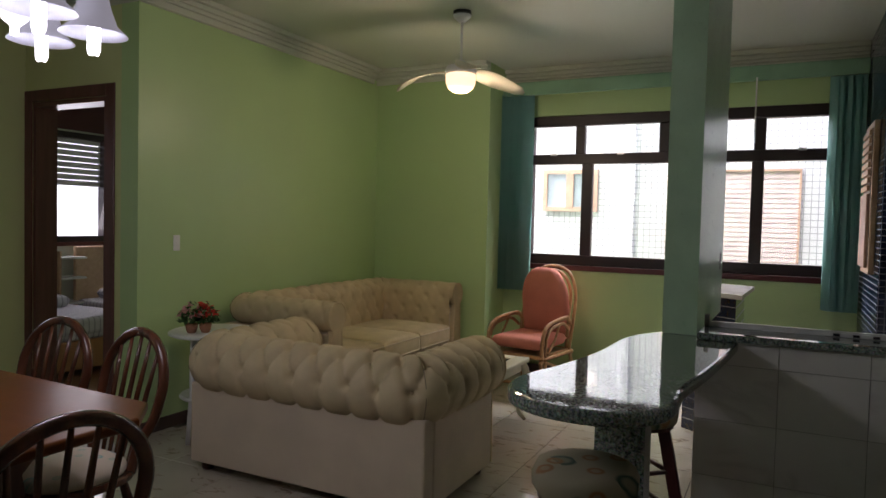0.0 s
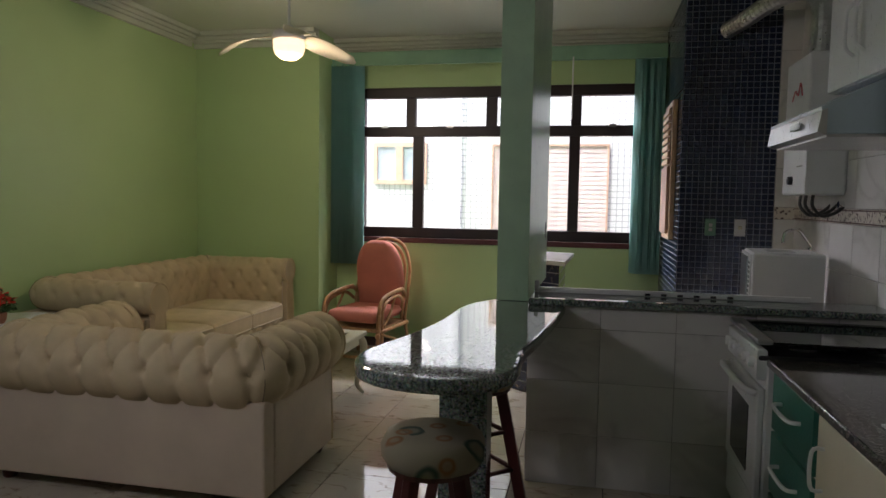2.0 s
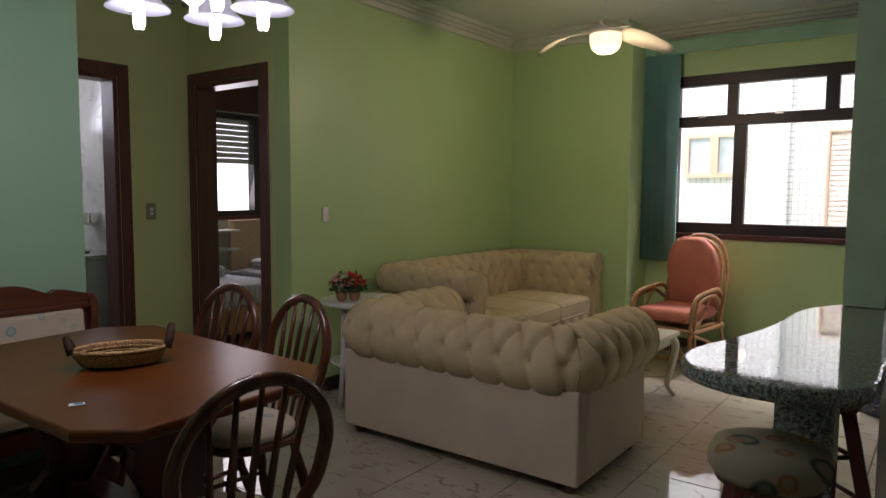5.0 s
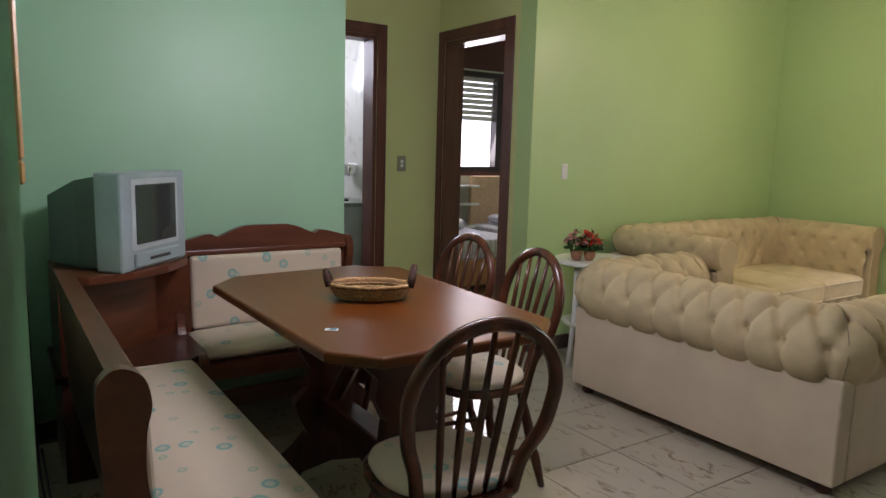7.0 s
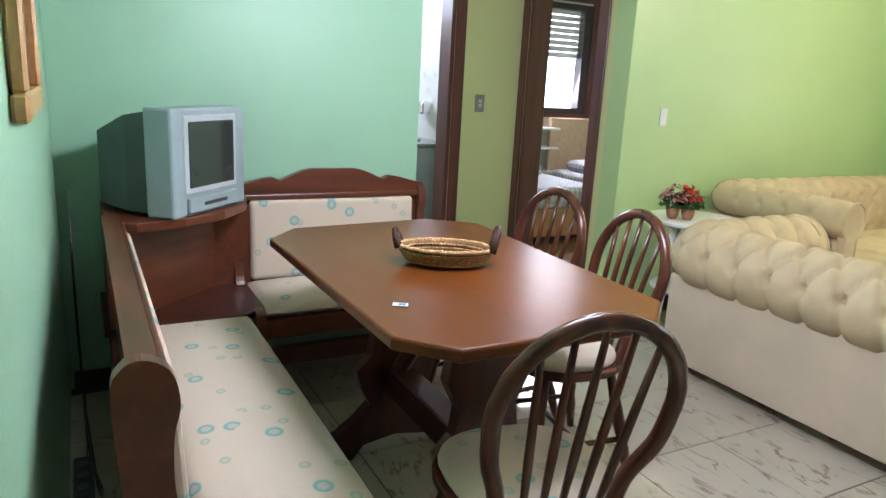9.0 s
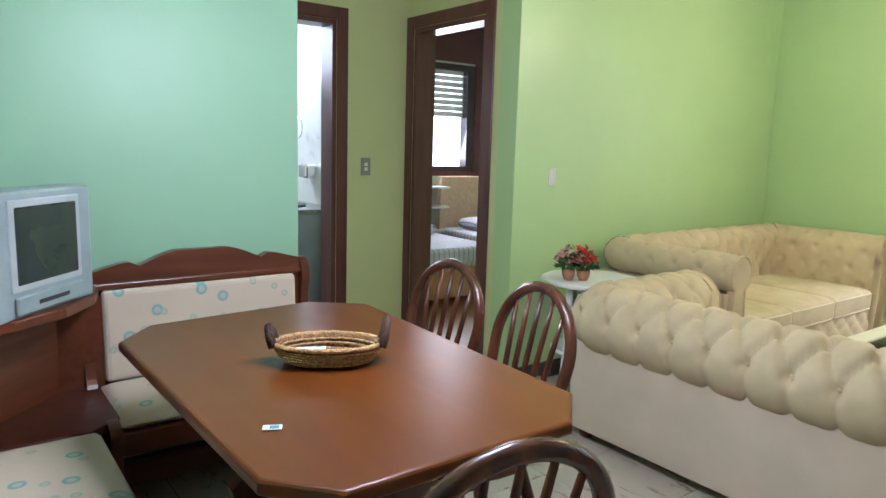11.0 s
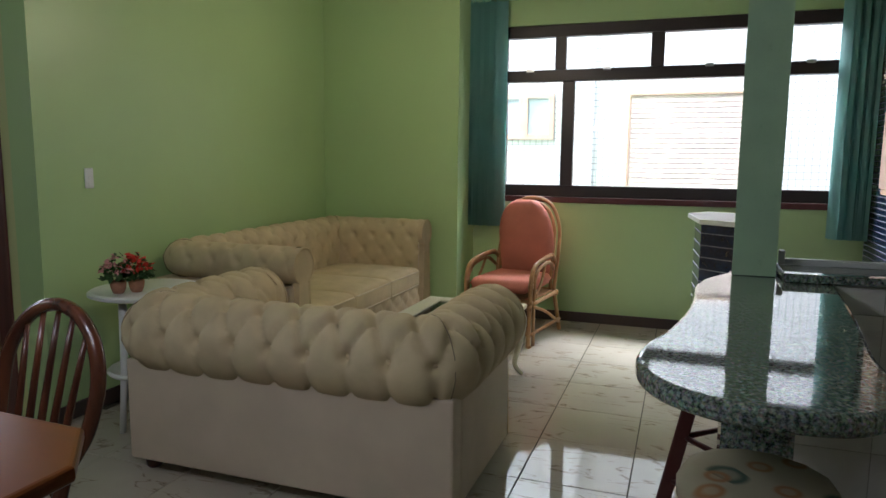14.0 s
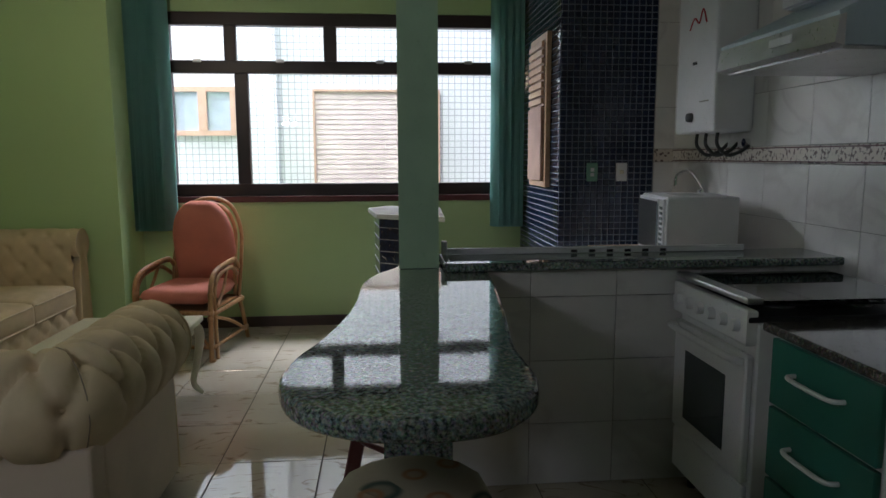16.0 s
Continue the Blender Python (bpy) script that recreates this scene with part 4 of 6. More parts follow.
# ---------- corner bench ----------
def bench(name, label, L, m, m_mat, posts=(True, True), D=0.47, carved=True):
    """Runs along +x from 0 to L, the back at y = 0, the seat towards +y."""
    t = thing(name, label, "bench", m)
    part("stretcher", box(0.0, 0.24, 0.12, L, 0.27, 0.20, bevel=0.004), m_mat, t)
    part("seat_rail", box(0.0, D - 0.07, 0.32, L, D, 0.40, bevel=0.008, seg=2), m_mat, t)
    part("seat_board", box(0.0, 0.06, 0.385, L, D - 0.07, 0.40), m_mat, t)
    part("seat_cushion", plump(0.015, 0.07, 0.402, L - 0.002, D - 0.008, 0.445), FLORAL, t, "pale floral padded seat", smooth=True)
    tilt = pose(0, -0.005, 0.385, 3, 0, 0)
    part("back_panel", box(0.0, 0.0, 0.0, L, 0.03, 0.42, bevel=0.004), m_mat, t, m=tilt)
    part("back_cushion", box(0.03, 0.03, 0.05, L - 0.03, 0.075, 0.395, bevel=0.02, seg=3), FLORAL, t, "pale floral padded back", m=tilt)
    pts = [(0, 0), (L, 0), (L, 0.05)]
    for k in range(24, -1, -1):
        u = k / 24
        s = abs(u - 0.5) * 2
        z = 0.125 if s < 0.28 else 0.125 - 0.03 * min(1, (s - 0.28) / 0.2) - (0.02 * math.sin(math.pi * min(1, max(0, (s - 0.48) / 0.2))) if s > 0.48 else 0) - (0.035 * max(0, (s - 0.68) / 0.32))
        pts.append((u * L, z if carved else 0.045))
    b = bmesh.new()
    v0 = [b.verts.new((x, -0.005, z + 0.40)) for x, z in pts]
    v1 = [b.verts.new((x, 0.045, z + 0.40)) for x, z in pts]
    b.faces.new(v0)
    b.faces.new(v1[::-1])
    for k in range(len(pts)):
        b.faces.new((v0[k], v1[k], v1[(k + 1) % len(pts)], v0[(k + 1) % len(pts)]))
    bmesh.ops.recalc_face_normals(b, faces=list(b.faces))
    part("crest_rail", b, m_mat, t, "carved crest rail", m=tilt)
    part("crest_bead", box(0.0, 0.045, 0.395, L, 0.062, 0.42, bevel=0.006, seg=2), m_mat, t, m=tilt)
    side = [(D, 0.33), (D + 0.005, 0.39), (D - 0.02, 0.425), (D - 0.07, 0.43), (D - 0.18, 0.405), (0.14, 0.40), (0.078, 0.43), (0.05, 0.50), (0.032, 0.60), (0.034, 0.70), (0.046, 0.76), (0.032, 0.82), (-0.01, 0.845), (-0.045, 0.83), (-0.06, 0.78), (-0.05, 0.6)]
    side = [(v.x, v.y) for v in spline([(a, c, 0) for a, c in side], 4)] + [(-0.05, 0.0), (0.03, 0.0), (0.03, 0.10), (D - 0.08, 0.10), (D - 0.08, 0.0), (D, 0.0)]
    for on, x in zip(posts, (-0.035, L)):
        if on:
            b = bmesh.new()
            v0 = [b.verts.new((x, y, z)) for y, z in side]
            v1 = [b.verts.new((x + 0.035, y, z)) for y, z in side]
            b.faces.new(v0)
            b.faces.new(v1[::-1])
            for k in range(len(side)):
                b.faces.new((v0[k], v1[k], v1[(k + 1) % len(side)], v0[(k + 1) % len(side)]))
            bmesh.ops.recalc_face_normals(b, faces=list(b.faces))
            part("end_panel", b, m_mat, t, "shaped end panel")
    return t


BENCHW = wood("bench_wood", (0.135, 0.038, 0.016), (0.075, 0.021, 0.009), 0.3, axis=0)
bench("corner_bench", "dark wooden bench with padded floral seat along the mint wall", 1.28, pose(-2.90, 0.385, 0), BENCHW, (False, True), 0.445, False)
bench("corner_bench", "dark wooden bench with a floral seat and carved crest", 0.82, pose(NW_X + 0.06, 1.71, 0, 0, 0, -90), BENCHW, (True, True))
corner = thing("corner_cabinet", "dark wooden corner cabinet with an open front between the benches", "cabinet")
part("shelf_top", slab([(-3.38, 0.36), (-2.93, 0.36), (-2.90, 0.46), (-2.95, 0.62), (-3.06, 0.77), (-3.22, 0.88), (-3.38, 0.92)], 0.765, 0.80, bevel=0.006), BENCHW, corner)
part("seat_shelf", slab([(-3.38, 0.34), (-2.92, 0.34), (-2.92, 0.80), (-3.0, 0.92), (-3.38, 0.92)], 0.40, 0.43, bevel=0.006), DARKWOOD, corner)
part("back_board", box(-3.38, 0.36, 0.43, -3.34, 0.92, 0.765), BENCHW, corner)
part("back_board", box(-3.34, 0.36, 0.43, -2.93, 0.40, 0.765), BENCHW, corner)
part("curved_panel", box(-0.26, -0.012, 0.0, 0.26, 0.012, 0.335), BENCHW, corner, m=pose(-3.16, 0.58, 0.43, 0, 0, -45))
part("plinth", slab([(-3.36, 0.36), (-2.94, 0.36), (-2.94, 0.78), (-3.36, 0.90)], 0.0, 0.40), DARKWOOD, corner)

tv = thing("television", "old silver grey box television with a dark screen", "television", pose(-3.195, 0.59, 0.80, 0, 0, -43) @ Matrix.Diagonal((0.87, 0.95, 0.84, 1)))
# the screen faces local +y
b = box(-0.255, 0.08, 0.0, 0.255, 0.20, 0.45, bevel=0.012, seg=2)
part("front_case", b, SILVERP, tv)
hb = bmesh.new()
vs = [[hb.verts.new((x * s, y, z)) for s, z in ((-1, z0), (1, z0), (1, z1), (-1, z1))] for (x, y, z0, z1) in ((0.235, 0.08, 0.015, 0.43), (0.225, -0.02, 0.015, 0.41), (0.15, -0.20, 0.02, 0.33))]
for r0, r1 in zip(vs, vs[1:]):
    for k in range(4):
        hb.faces.new((r0[k], r0[(k + 1) % 4], r1[(k + 1) % 4], r1[k]))
hb.faces.new(vs[-1])
bmesh.ops.recalc_face_normals(hb, faces=list(hb.faces))
part("back_case", hb, DARKPLAST, tv)
for zz in (0.10, 0.27):
    for k in range(9):
        part("vent", box(-0.236 + 0.0006 * k, -0.005 + k * 0.008, zz, -0.228 + 0.0006 * k, -0.001 + k * 0.008, zz + 0.035), BLACKP, tv)
part("bezel", box(-0.175, 0.196, 0.095, 0.19, 0.208, 0.42, bevel=0.006, seg=2), mat("pale_silver_plastic", (0.40, 0.45, 0.46), 0.4), tv)
part("screen", box(-0.15, 0.20, 0.12, 0.165, 0.213, 0.395, bevel=0.006, seg=2), SCREEN, tv)
part("control_panel", box(-0.17, 0.20, 0.015, 0.18, 0.216, 0.08, bevel=0.005), SILVERP, tv)
part("slot", box(-0.08, 0.214, 0.04, 0.08, 0.218, 0.055), BLACKP, tv)

# basket, card, pots
bk = thing("wicker_basket", "shallow oval woven wicker basket with knotted handles", "basket", pose(-2.20, 1.25, TZ, 0, 0, 60) @ Matrix.Diagonal((0.76, 0.80, 0.86, 1)))
b = bmesh.new()
rings = []
for (r, z) in ((0.0, 0.008), (0.75, 0.006), (0.86, 0.02), (0.97, 0.055), (1.0, 0.06), (0.98, 0.065), (0.93, 0.055), (0.82, 0.022), (0.0, 0.014)):
    rings.append([b.verts.new((0.18 * max(r, 0.01) * math.cos(2 * math.pi * k / 40), 0.105 * max(r, 0.01) * math.sin(2 * math.pi * k / 40), z)) for k in range(40)])
for r0, r1 in zip(rings, rings[1:]):
    for k in range(40):
        b.faces.new((r0[k], r0[(k + 1) % 40], r1[(k + 1) % 40], r1[k]))
bmesh.ops.recalc_face_normals(b, faces=list(b.faces))
# Bowl coloured darker than the coils, painting in the shade of the hollow
part("woven_bowl", b, mat("shaded_wicker", (0.22, 0.11, 0.04), 0.7, vary=0.3, scale=90, bump=0.8, bscale=160), bk, smooth=True)
for z, r in ((0.012, 0.80), (0.021, 0.85), (0.030, 0.89), (0.039, 0.925), (0.048, 0.96)):
    cb = bmesh.new()
    tube([((0.185 * r + 0.0035 * (k % 2)) * math.cos(2 * math.pi * k / 56), (0.110 * r + 0.0035 * (k % 2)) * math.sin(2 * math.pi * k / 56), z) for k in range(56)], 0.0036, 6, bm=cb, closed=True)
    part("coil", cb, WICKER, bk, smooth=True)
part("rim", tube([(0.182 * math.cos(2 * math.pi * k / 48), 0.107 * math.sin(2 * math.pi * k / 48), 0.062 + 0.0015 * (k % 2)) for k in range(48)], 0.0075, 8, closed=True), WICKER, bk, "thick plaited rim", smooth=True)
for z, r in ((0.020, 0.70), (0.034, 0.82), (0.046, 0.885)):
    part("inner_coil", tube([((0.18 * r - 0.003 * (k % 2)) * math.cos(2 * math.pi * k / 56), (0.105 * r - 0.003 * (k % 2)) * math.sin(2 * math.pi * k / 56), z + 0.004) for k in range(56)], 0.0032, 6, closed=True), WICKER, bk, smooth=True)
for s in (-1, 1):
    part("handle", tube([(s * 0.18, -0.035, 0.055), (s * 0.19, -0.03, 0.085), (s * 0.198, 0, 0.118 + 0.012 * s), (s * 0.19, 0.03, 0.085), (s * 0.18, 0.035, 0.055)], 0.016, 8), mat("dark_rope", (0.05, 0.02, 0.012), 0.8, bump=0.8, bscale=120), bk, "dark twisted handle", smooth=True)
nap = thing("paper_napkin", "folded white paper lying in the basket", "paper", pose(-2.235, 1.205, TZ + 0.024, 10, -6, 50))
part("sheet", box(-0.048, -0.024, 0, 0.048, 0.024, 0.0025, bevel=0.001), WHITEP, nap)
part("folded_flap", box(-0.046, -0.022, 0.0026, 0.020, 0.022, 0.005, bevel=0.001), WHITEP, nap)
card = thing("small_card", "small blue and white card on the table", "card", pose(-1.885, 0.965, TZ + 0.001, 0, 0, 62) @ Matrix.Diagonal((0.85, 0.75, 1, 1)))
part("sheet", box(-0.022, -0.015, 0, 0.022, 0.015, 0.0015), mat("card_white", (0.7, 0.75, 0.78), 0.5), card)
part("print", box(-0.006, -0.010, 0.0016, 0.016, 0.010, 0.0019), mat("card_blue", (0.05, 0.2, 0.35), 0.5), card)

# side table with two pots
STX, STY, STZ = -3.08, 3.28, 0.66
st = thing("side_table", "round white side table with a lower shelf and turned legs", "table", pose(STX, STY, 0))
part("top", lathe([(0.0, STZ - 0.03), (0.24, STZ - 0.03), (0.265, STZ - 0.02), (0.265, STZ - 0.008), (0.25, STZ), (0.0, STZ)], 40), WHITEP, st, smooth=False)
part("shelf", lathe([(0.0, 0.25), (0.19, 0.25), (0.20, 0.262), (0.19, 0.274), (0.0, 0.274)], 32), WHITEP, st)
for k in range(3):
    a = radians(30 + 120 * k)
    part("leg", tube([(0.16 * math.cos(a), 0.16 * math.sin(a), STZ - 0.03), (0.17 * math.cos(a), 0.17 * math.sin(a), 0.3), (0.20 * math.cos(a), 0.20 * math.sin(a), 0.0)], [0.02, 0.017, 0.014], 10), WHITEP, st, smooth=True)


def flowerpot(x, y, petals, label, seed):
    p = thing("flower_pot", label, "plant", pose(x, y, STZ))
    part("pot", lathe([(0.022, 0.0), (0.032, 0.02), (0.036, 0.045), (0.034, 0.058), (0.028, 0.058), (0.0, 0.05)], 18), TERRA, p, "small terracotta pot", smooth=True)
    rnd = random.Random(seed)
    lb, fb = bmesh.new(), bmesh.new()
    for i in range(230):
        a, e = rnd.uniform(0, 2 * math.pi), rnd.uniform(0.0, 1.0)
        r = 0.078 * math.sqrt(rnd.random())
        c = Vector((r * math.cos(a), r * math.sin(a), 0.065 + 0.14 * rnd.random() * (1 - r / 0.13)))
        rot = Euler((rnd.uniform(-1, 1), rnd.uniform(-1, 1), a)).to_matrix()
        s = rnd.uniform(0.011, 0.022)
        tgt = fb if (c.z > 0.10 and rnd.random() < 0.7) else lb
        vs = [tgt.verts.new(c + rot @ Vector(v) * s) for v in ((-1, 0, 0), (0, -0.6, 0.15), (1, 0, 0), (0, 0.6, 0.15))]
        tgt.faces.new(vs)
    part("foliage", lb, LEAFM, p)
    part("petals", fb, petals, p, "cluster of small artificial petals")
    return p


flowerpot(STX + 0.03, STY - 0.10, REDP, "terracotta pot of bright red artificial flowers", 3)
flowerpot(STX - 0.02, STY - 0.16, PINKP, "terracotta pot of pink and white artificial flowers", 5)

# coffee table
ct = thing("coffee_table", "cream painted coffee table with a smoked glass top and cabriole legs", "table")
x0, x1, y0, y1, cz = -2.12, -1.50, 3.78, 4.62, 0.44
b = box(x0, y0, cz - 0.03, x0 + 0.10, y1, cz, bevel=0.008, seg=2)
box(x1 - 0.10, y0, cz - 0.03, x1, y1, cz, bevel=0.008, seg=2, bm=b)
box(x0 + 0.10, y0, cz - 0.03, x1 - 0.10, y0 + 0.10, cz, bevel=0.006, bm=b)
box(x0 + 0.10, y1 - 0.10, cz - 0.03, x1 - 0.10, y1, cz, bevel=0.006, bm=b)
part("top_frame", b, CREAMP, ct)
part("glass_top", box(x0 + 0.10, y0 + 0.10, cz - 0.016, x1 - 0.10, y1 - 0.10, cz - 0.008), SMOKE, ct)
part("apron", bars([(x0 + 0.05, cz - 0.09, x1 - 0.05, cz - 0.03)], y0 + 0.04, y0 + 0.06), CREAMP, ct)
part("apron", bars([(x0 + 0.05, cz - 0.09, x1 - 0.05, cz - 0.03)], y1 - 0.06, y1 - 0.04), CREAMP, ct)
part("apron", box(x0 + 0.04, y0 + 0.06, cz - 0.09, x0 + 0.06, y1 - 0.06, cz - 0.03), CREAMP, ct)
part("apron", box(x1 - 0.06, y0 + 0.06, cz - 0.09, x1 - 0.04, y1 - 0.06, cz - 0.03), CREAMP, ct)
for sx, cx in ((-1, x0 + 0.05), (1, x1 - 0.05)):
    for sy, cy in ((-1, y0 + 0.05), (1, y1 - 0.05)):
        pts = spline([(cx, cy, cz - 0.03), (cx + sx * 0.03, cy + sy * 0.03, cz - 0.10), (cx + sx * 0.015, cy + sy * 0.015, 0.20), (cx - sx * 0.005, cy - sy * 0.005, 0.08), (cx + sx * 0.03, cy + sy * 0.03, 0.012)], 5)
        part("leg", tube(pts, [0.03 - 0.018 * k / (len(pts) - 1) for k in range(len(pts))], 10), CREAMP, ct, "curved cabriole leg", smooth=True)

# armchair
ac = thing("rattan_armchair", "bent cane armchair with coral red velvet cushions", "armchair", pose(-1.81, 5.52, 0, 0, 0, 171) @ Matrix.Diagonal((0.82, 0.94, 0.93, 1)))
# local: front is +y, seat centre at origin
def cane(name, pts, r=0.016, n=6, label=""):
    return part(name, tube(spline(pts, n), r, 10), RATTAN, ac, label, smooth=True)


for s in (-1, 1):
    cane("arm", [(s * 0.275, -0.30, 0.56), (s * 0.285, -0.20, 0.63), (s * 0.29, 0.02, 0.625), (s * 0.295, 0.18, 0.60), (s * 0.30, 0.265, 0.53), (s * 0.298, 0.285, 0.36), (s * 0.29, 0.29, 0.0)], 0.019)
    cane("arm_loop", [(s * 0.285, -0.24, 0.52), (s * 0.30, -0.10, 0.592), (s * 0.305, 0.10, 0.578), (s * 0.308, 0.20, 0.53), (s * 0.31, 0.235, 0.42), (s * 0.305, 0.22, 0.0)], 0.015)
    cane("arm_brace", [(s * 0.29, -0.05, 0.60), (s * 0.30, 0.06, 0.46), (s * 0.305, 0.20, 0.36)], 0.012)
    for bx, by, bz in ((0.298, 0.275, 0.46), (0.296, 0.288, 0.30), (0.285, -0.19, 0.632), (0.31, -0.25, 0.33)):
        part("binding", tube([(s * bx, by, bz - 0.018), (s * bx, by + 0.002, bz + 0.018)], 0.023, 10), RATTAN, ac, "wrapped cane binding", smooth=True)
    cane("back_leg", [(s * 0.27, -0.27, 0.38), (s * 0.29, -0.32, 0.2), (s * 0.31, -0.36, 0.0)], 0.018)
    cane("side_rail", [(s * 0.31, -0.28, 0.33), (s * 0.32, 0.28, 0.33)], 0.016)
    cane("side_rail", [(s * 0.32, -0.33, 0.10), (s * 0.31, 0.29, 0.10)], 0.014)
    cane("brace", [(s * 0.30, 0.29, 0.08), (s * 0.18, 0.28, 0.20), (s * 0.06, 0.28, 0.30)], 0.012)
    cane("brace", [(s * 0.32, -0.30, 0.08), (s * 0.325, 0.0, 0.22), (s * 0.32, 0.27, 0.31)], 0.012)
    part("foot", lathe([(0.022, 0.0), (0.024, 0.01), (0.02, 0.02)], 10), RATTAN, ac, m=pose(s * 0.30, 0.29, 0))
cane("front_rail", [(-0.32, 0.29, 0.34), (0.32, 0.29, 0.34)], 0.018)
cane("front_rail", [(-0.31, 0.29, 0.10), (0.31, 0.29, 0.10)], 0.014)
cane("back_rail", [(-0.30, -0.27, 0.34), (0.30, -0.27, 0.34)], 0.018)
for k, (w_, h_, yy) in enumerate(((0.285, 1.075, -0.40), (0.25, 1.04, -0.36))):
    cane("back_hoop", [(-w_, -0.26, 0.34), (-w_ - 0.01, yy + 0.08, 0.62), (-w_ * 0.94, yy, 0.84), (-w_ * 0.62, yy - 0.02, h_ - 0.055), (0, yy - 0.03, h_), (w_ * 0.62, yy - 0.02, h_ - 0.055), (w_ * 0.94, yy, 0.84), (w_ + 0.01, yy + 0.08, 0.62), (w_, -0.26, 0.34)], 0.016)


def pillow(wx, wy, h, rnd_top=False):
    """A soft box cushion centred at the origin."""
    b = bmesh.new()
    nx, ny = 22, 22
    both = []
    for s in (1, -1):
        g = []
        for a in range(nx + 1):
            col = []
            for c in range(ny + 1):
                u, v = a / nx * 2 - 1, c / ny * 2 - 1
                r = max(abs(u), abs(v))
                x, y = u, v
                if rnd_top and v > 0:
                    x = u * math.sqrt(max(0.04, 1 - (v * 0.97) ** 2.3))
                if not rnd_top:
                    x, y = u * (1 - 0.05 * v * v), v * (1 - 0.05 * u * u)
                hh = h / 2 * (1 - r ** 6) ** 0.4 * (0.85 + 0.15 * (1 - r * r)) if r < 1 else 0
                col.append(b.verts.new((x * wx / 2, y * wy / 2, s * hh)))
            g.append(col)
        for a in range(nx):
            for c in range(ny):
                q = (g[a][c], g[a + 1][c], g[a + 1][c + 1], g[a][c + 1])
                b.faces.new(q if s > 0 else q[::-1])
    bmesh.ops.remove_doubles(b, verts=list(b.verts), dist=0.0005)
    return b


part("seat_cushion", pillow(0.56, 0.56, 0.13), CORAL, ac, "coral red seat cushion", smooth=True, m=pose(0, 0.02, 0.44))
part("back_cushion", pillow(0.54, 0.66, 0.14, True), CORAL, ac, "coral red rounded back cushion", smooth=True, m=pose(0, -0.27, 0.745, 79, 0, 0))
part("cane_seat", box(-0.28, -0.26, 0.335, 0.28, 0.28, 0.35), RATTAN, ac)


# ---------- stool ----------

def stool(x, y, rz):
    t = thing("bar_stool", "round printed fabric bar stool with splayed red brown legs", "stool", pose(x, y, 0, 0, 0, rz), "stools at the counter")
    part("seat_pad", lathe([(0.0, 0.555), (0.145, 0.555), (0.158, 0.575), (0.160, 0.615), (0.148, 0.64), (0.12, 0.65), (0.0, 0.652)], 14), STOOLF, t, "round pad in green leaf print", smooth=True)
    part("seat_board", lathe([(0.0, 0.54), (0.14, 0.54), (0.14, 0.56), (0.0, 0.56)], 24), DARKWOOD, t)
    for k in range(4):
        a = radians(45 + 90 * k)
        leg = box(-0.024, -0.016, 0.0, 0.024, 0.016, 0.545, bevel=0.004)
        for v in leg.verts:
            lean = 0.10 + 0.11 * (1 - v.co.z / 0.54)
            v.co.x += lean
        bmesh.ops.rotate(leg, verts=list(leg.verts), matrix=Matrix.Rotation(a, 3, "Z"))
        part("leg", leg, SILLW, t)
    for z, r in ((0.20, 0.165), (0.36, 0.128)):
        b = bmesh.new()
        for k in range(4):
            a, c = radians(45 + 90 * k), radians(135 + 90 * k)
            tube([(r * math.cos(a), r * math.sin(a), z), (r * math.cos(c), r * math.sin(c), z)], 0.010, 8, bm=b)
        part("footrest", b, SILLW, t, smooth=True)
    return t


st1 = stool(-0.475, 2.17, 20)
copy_thing(st1, pose(-0.48, 3.05, 0, 0, 0, 43))

# ---------- lamps ----------
FX, FY = -1.93, 4.30
fan = thing("ceiling_fan", "white three-blade ceiling fan with a glowing warm glass lamp", "ceiling fan", pose(FX, FY, 0))
part("rod", tube([(0, 0, CEIL - 0.02), (0, 0, 2.42)], 0.009, 10), WHITEP, fan, smooth=True)
part("ceiling_plate", lathe([(0.0, CEIL - 0.018), (0.06, CEIL - 0.018), (0.06, CEIL), (0.0, CEIL)], 24), BLACKP, fan, "dark round ceiling plate")
part("canopy", lathe([(0.0, CEIL - 0.075), (0.022, CEIL - 0.072), (0.052, CEIL - 0.045), (0.062, CEIL - 0.026), (0.0, CEIL - 0.026)], 24), WHITEP, fan, "white cup-shaped canopy", smooth=True)
part("motor", lathe([(0.0, 2.33), (0.095, 2.335), (0.105, 2.36), (0.095, 2.385), (0.05, 2.40), (0.02, 2.43), (0.0, 2.43)], 28), WHITEP, fan, "white motor housing", smooth=True)
part("lamp_glass", lathe([(0.0, 2.215), (0.05, 2.22), (0.085, 2.245), (0.098, 2.28), (0.10, 2.333), (0.0, 2.333)], 28), GLOW_Y, fan, "glowing frosted glass bowl", smooth=True)
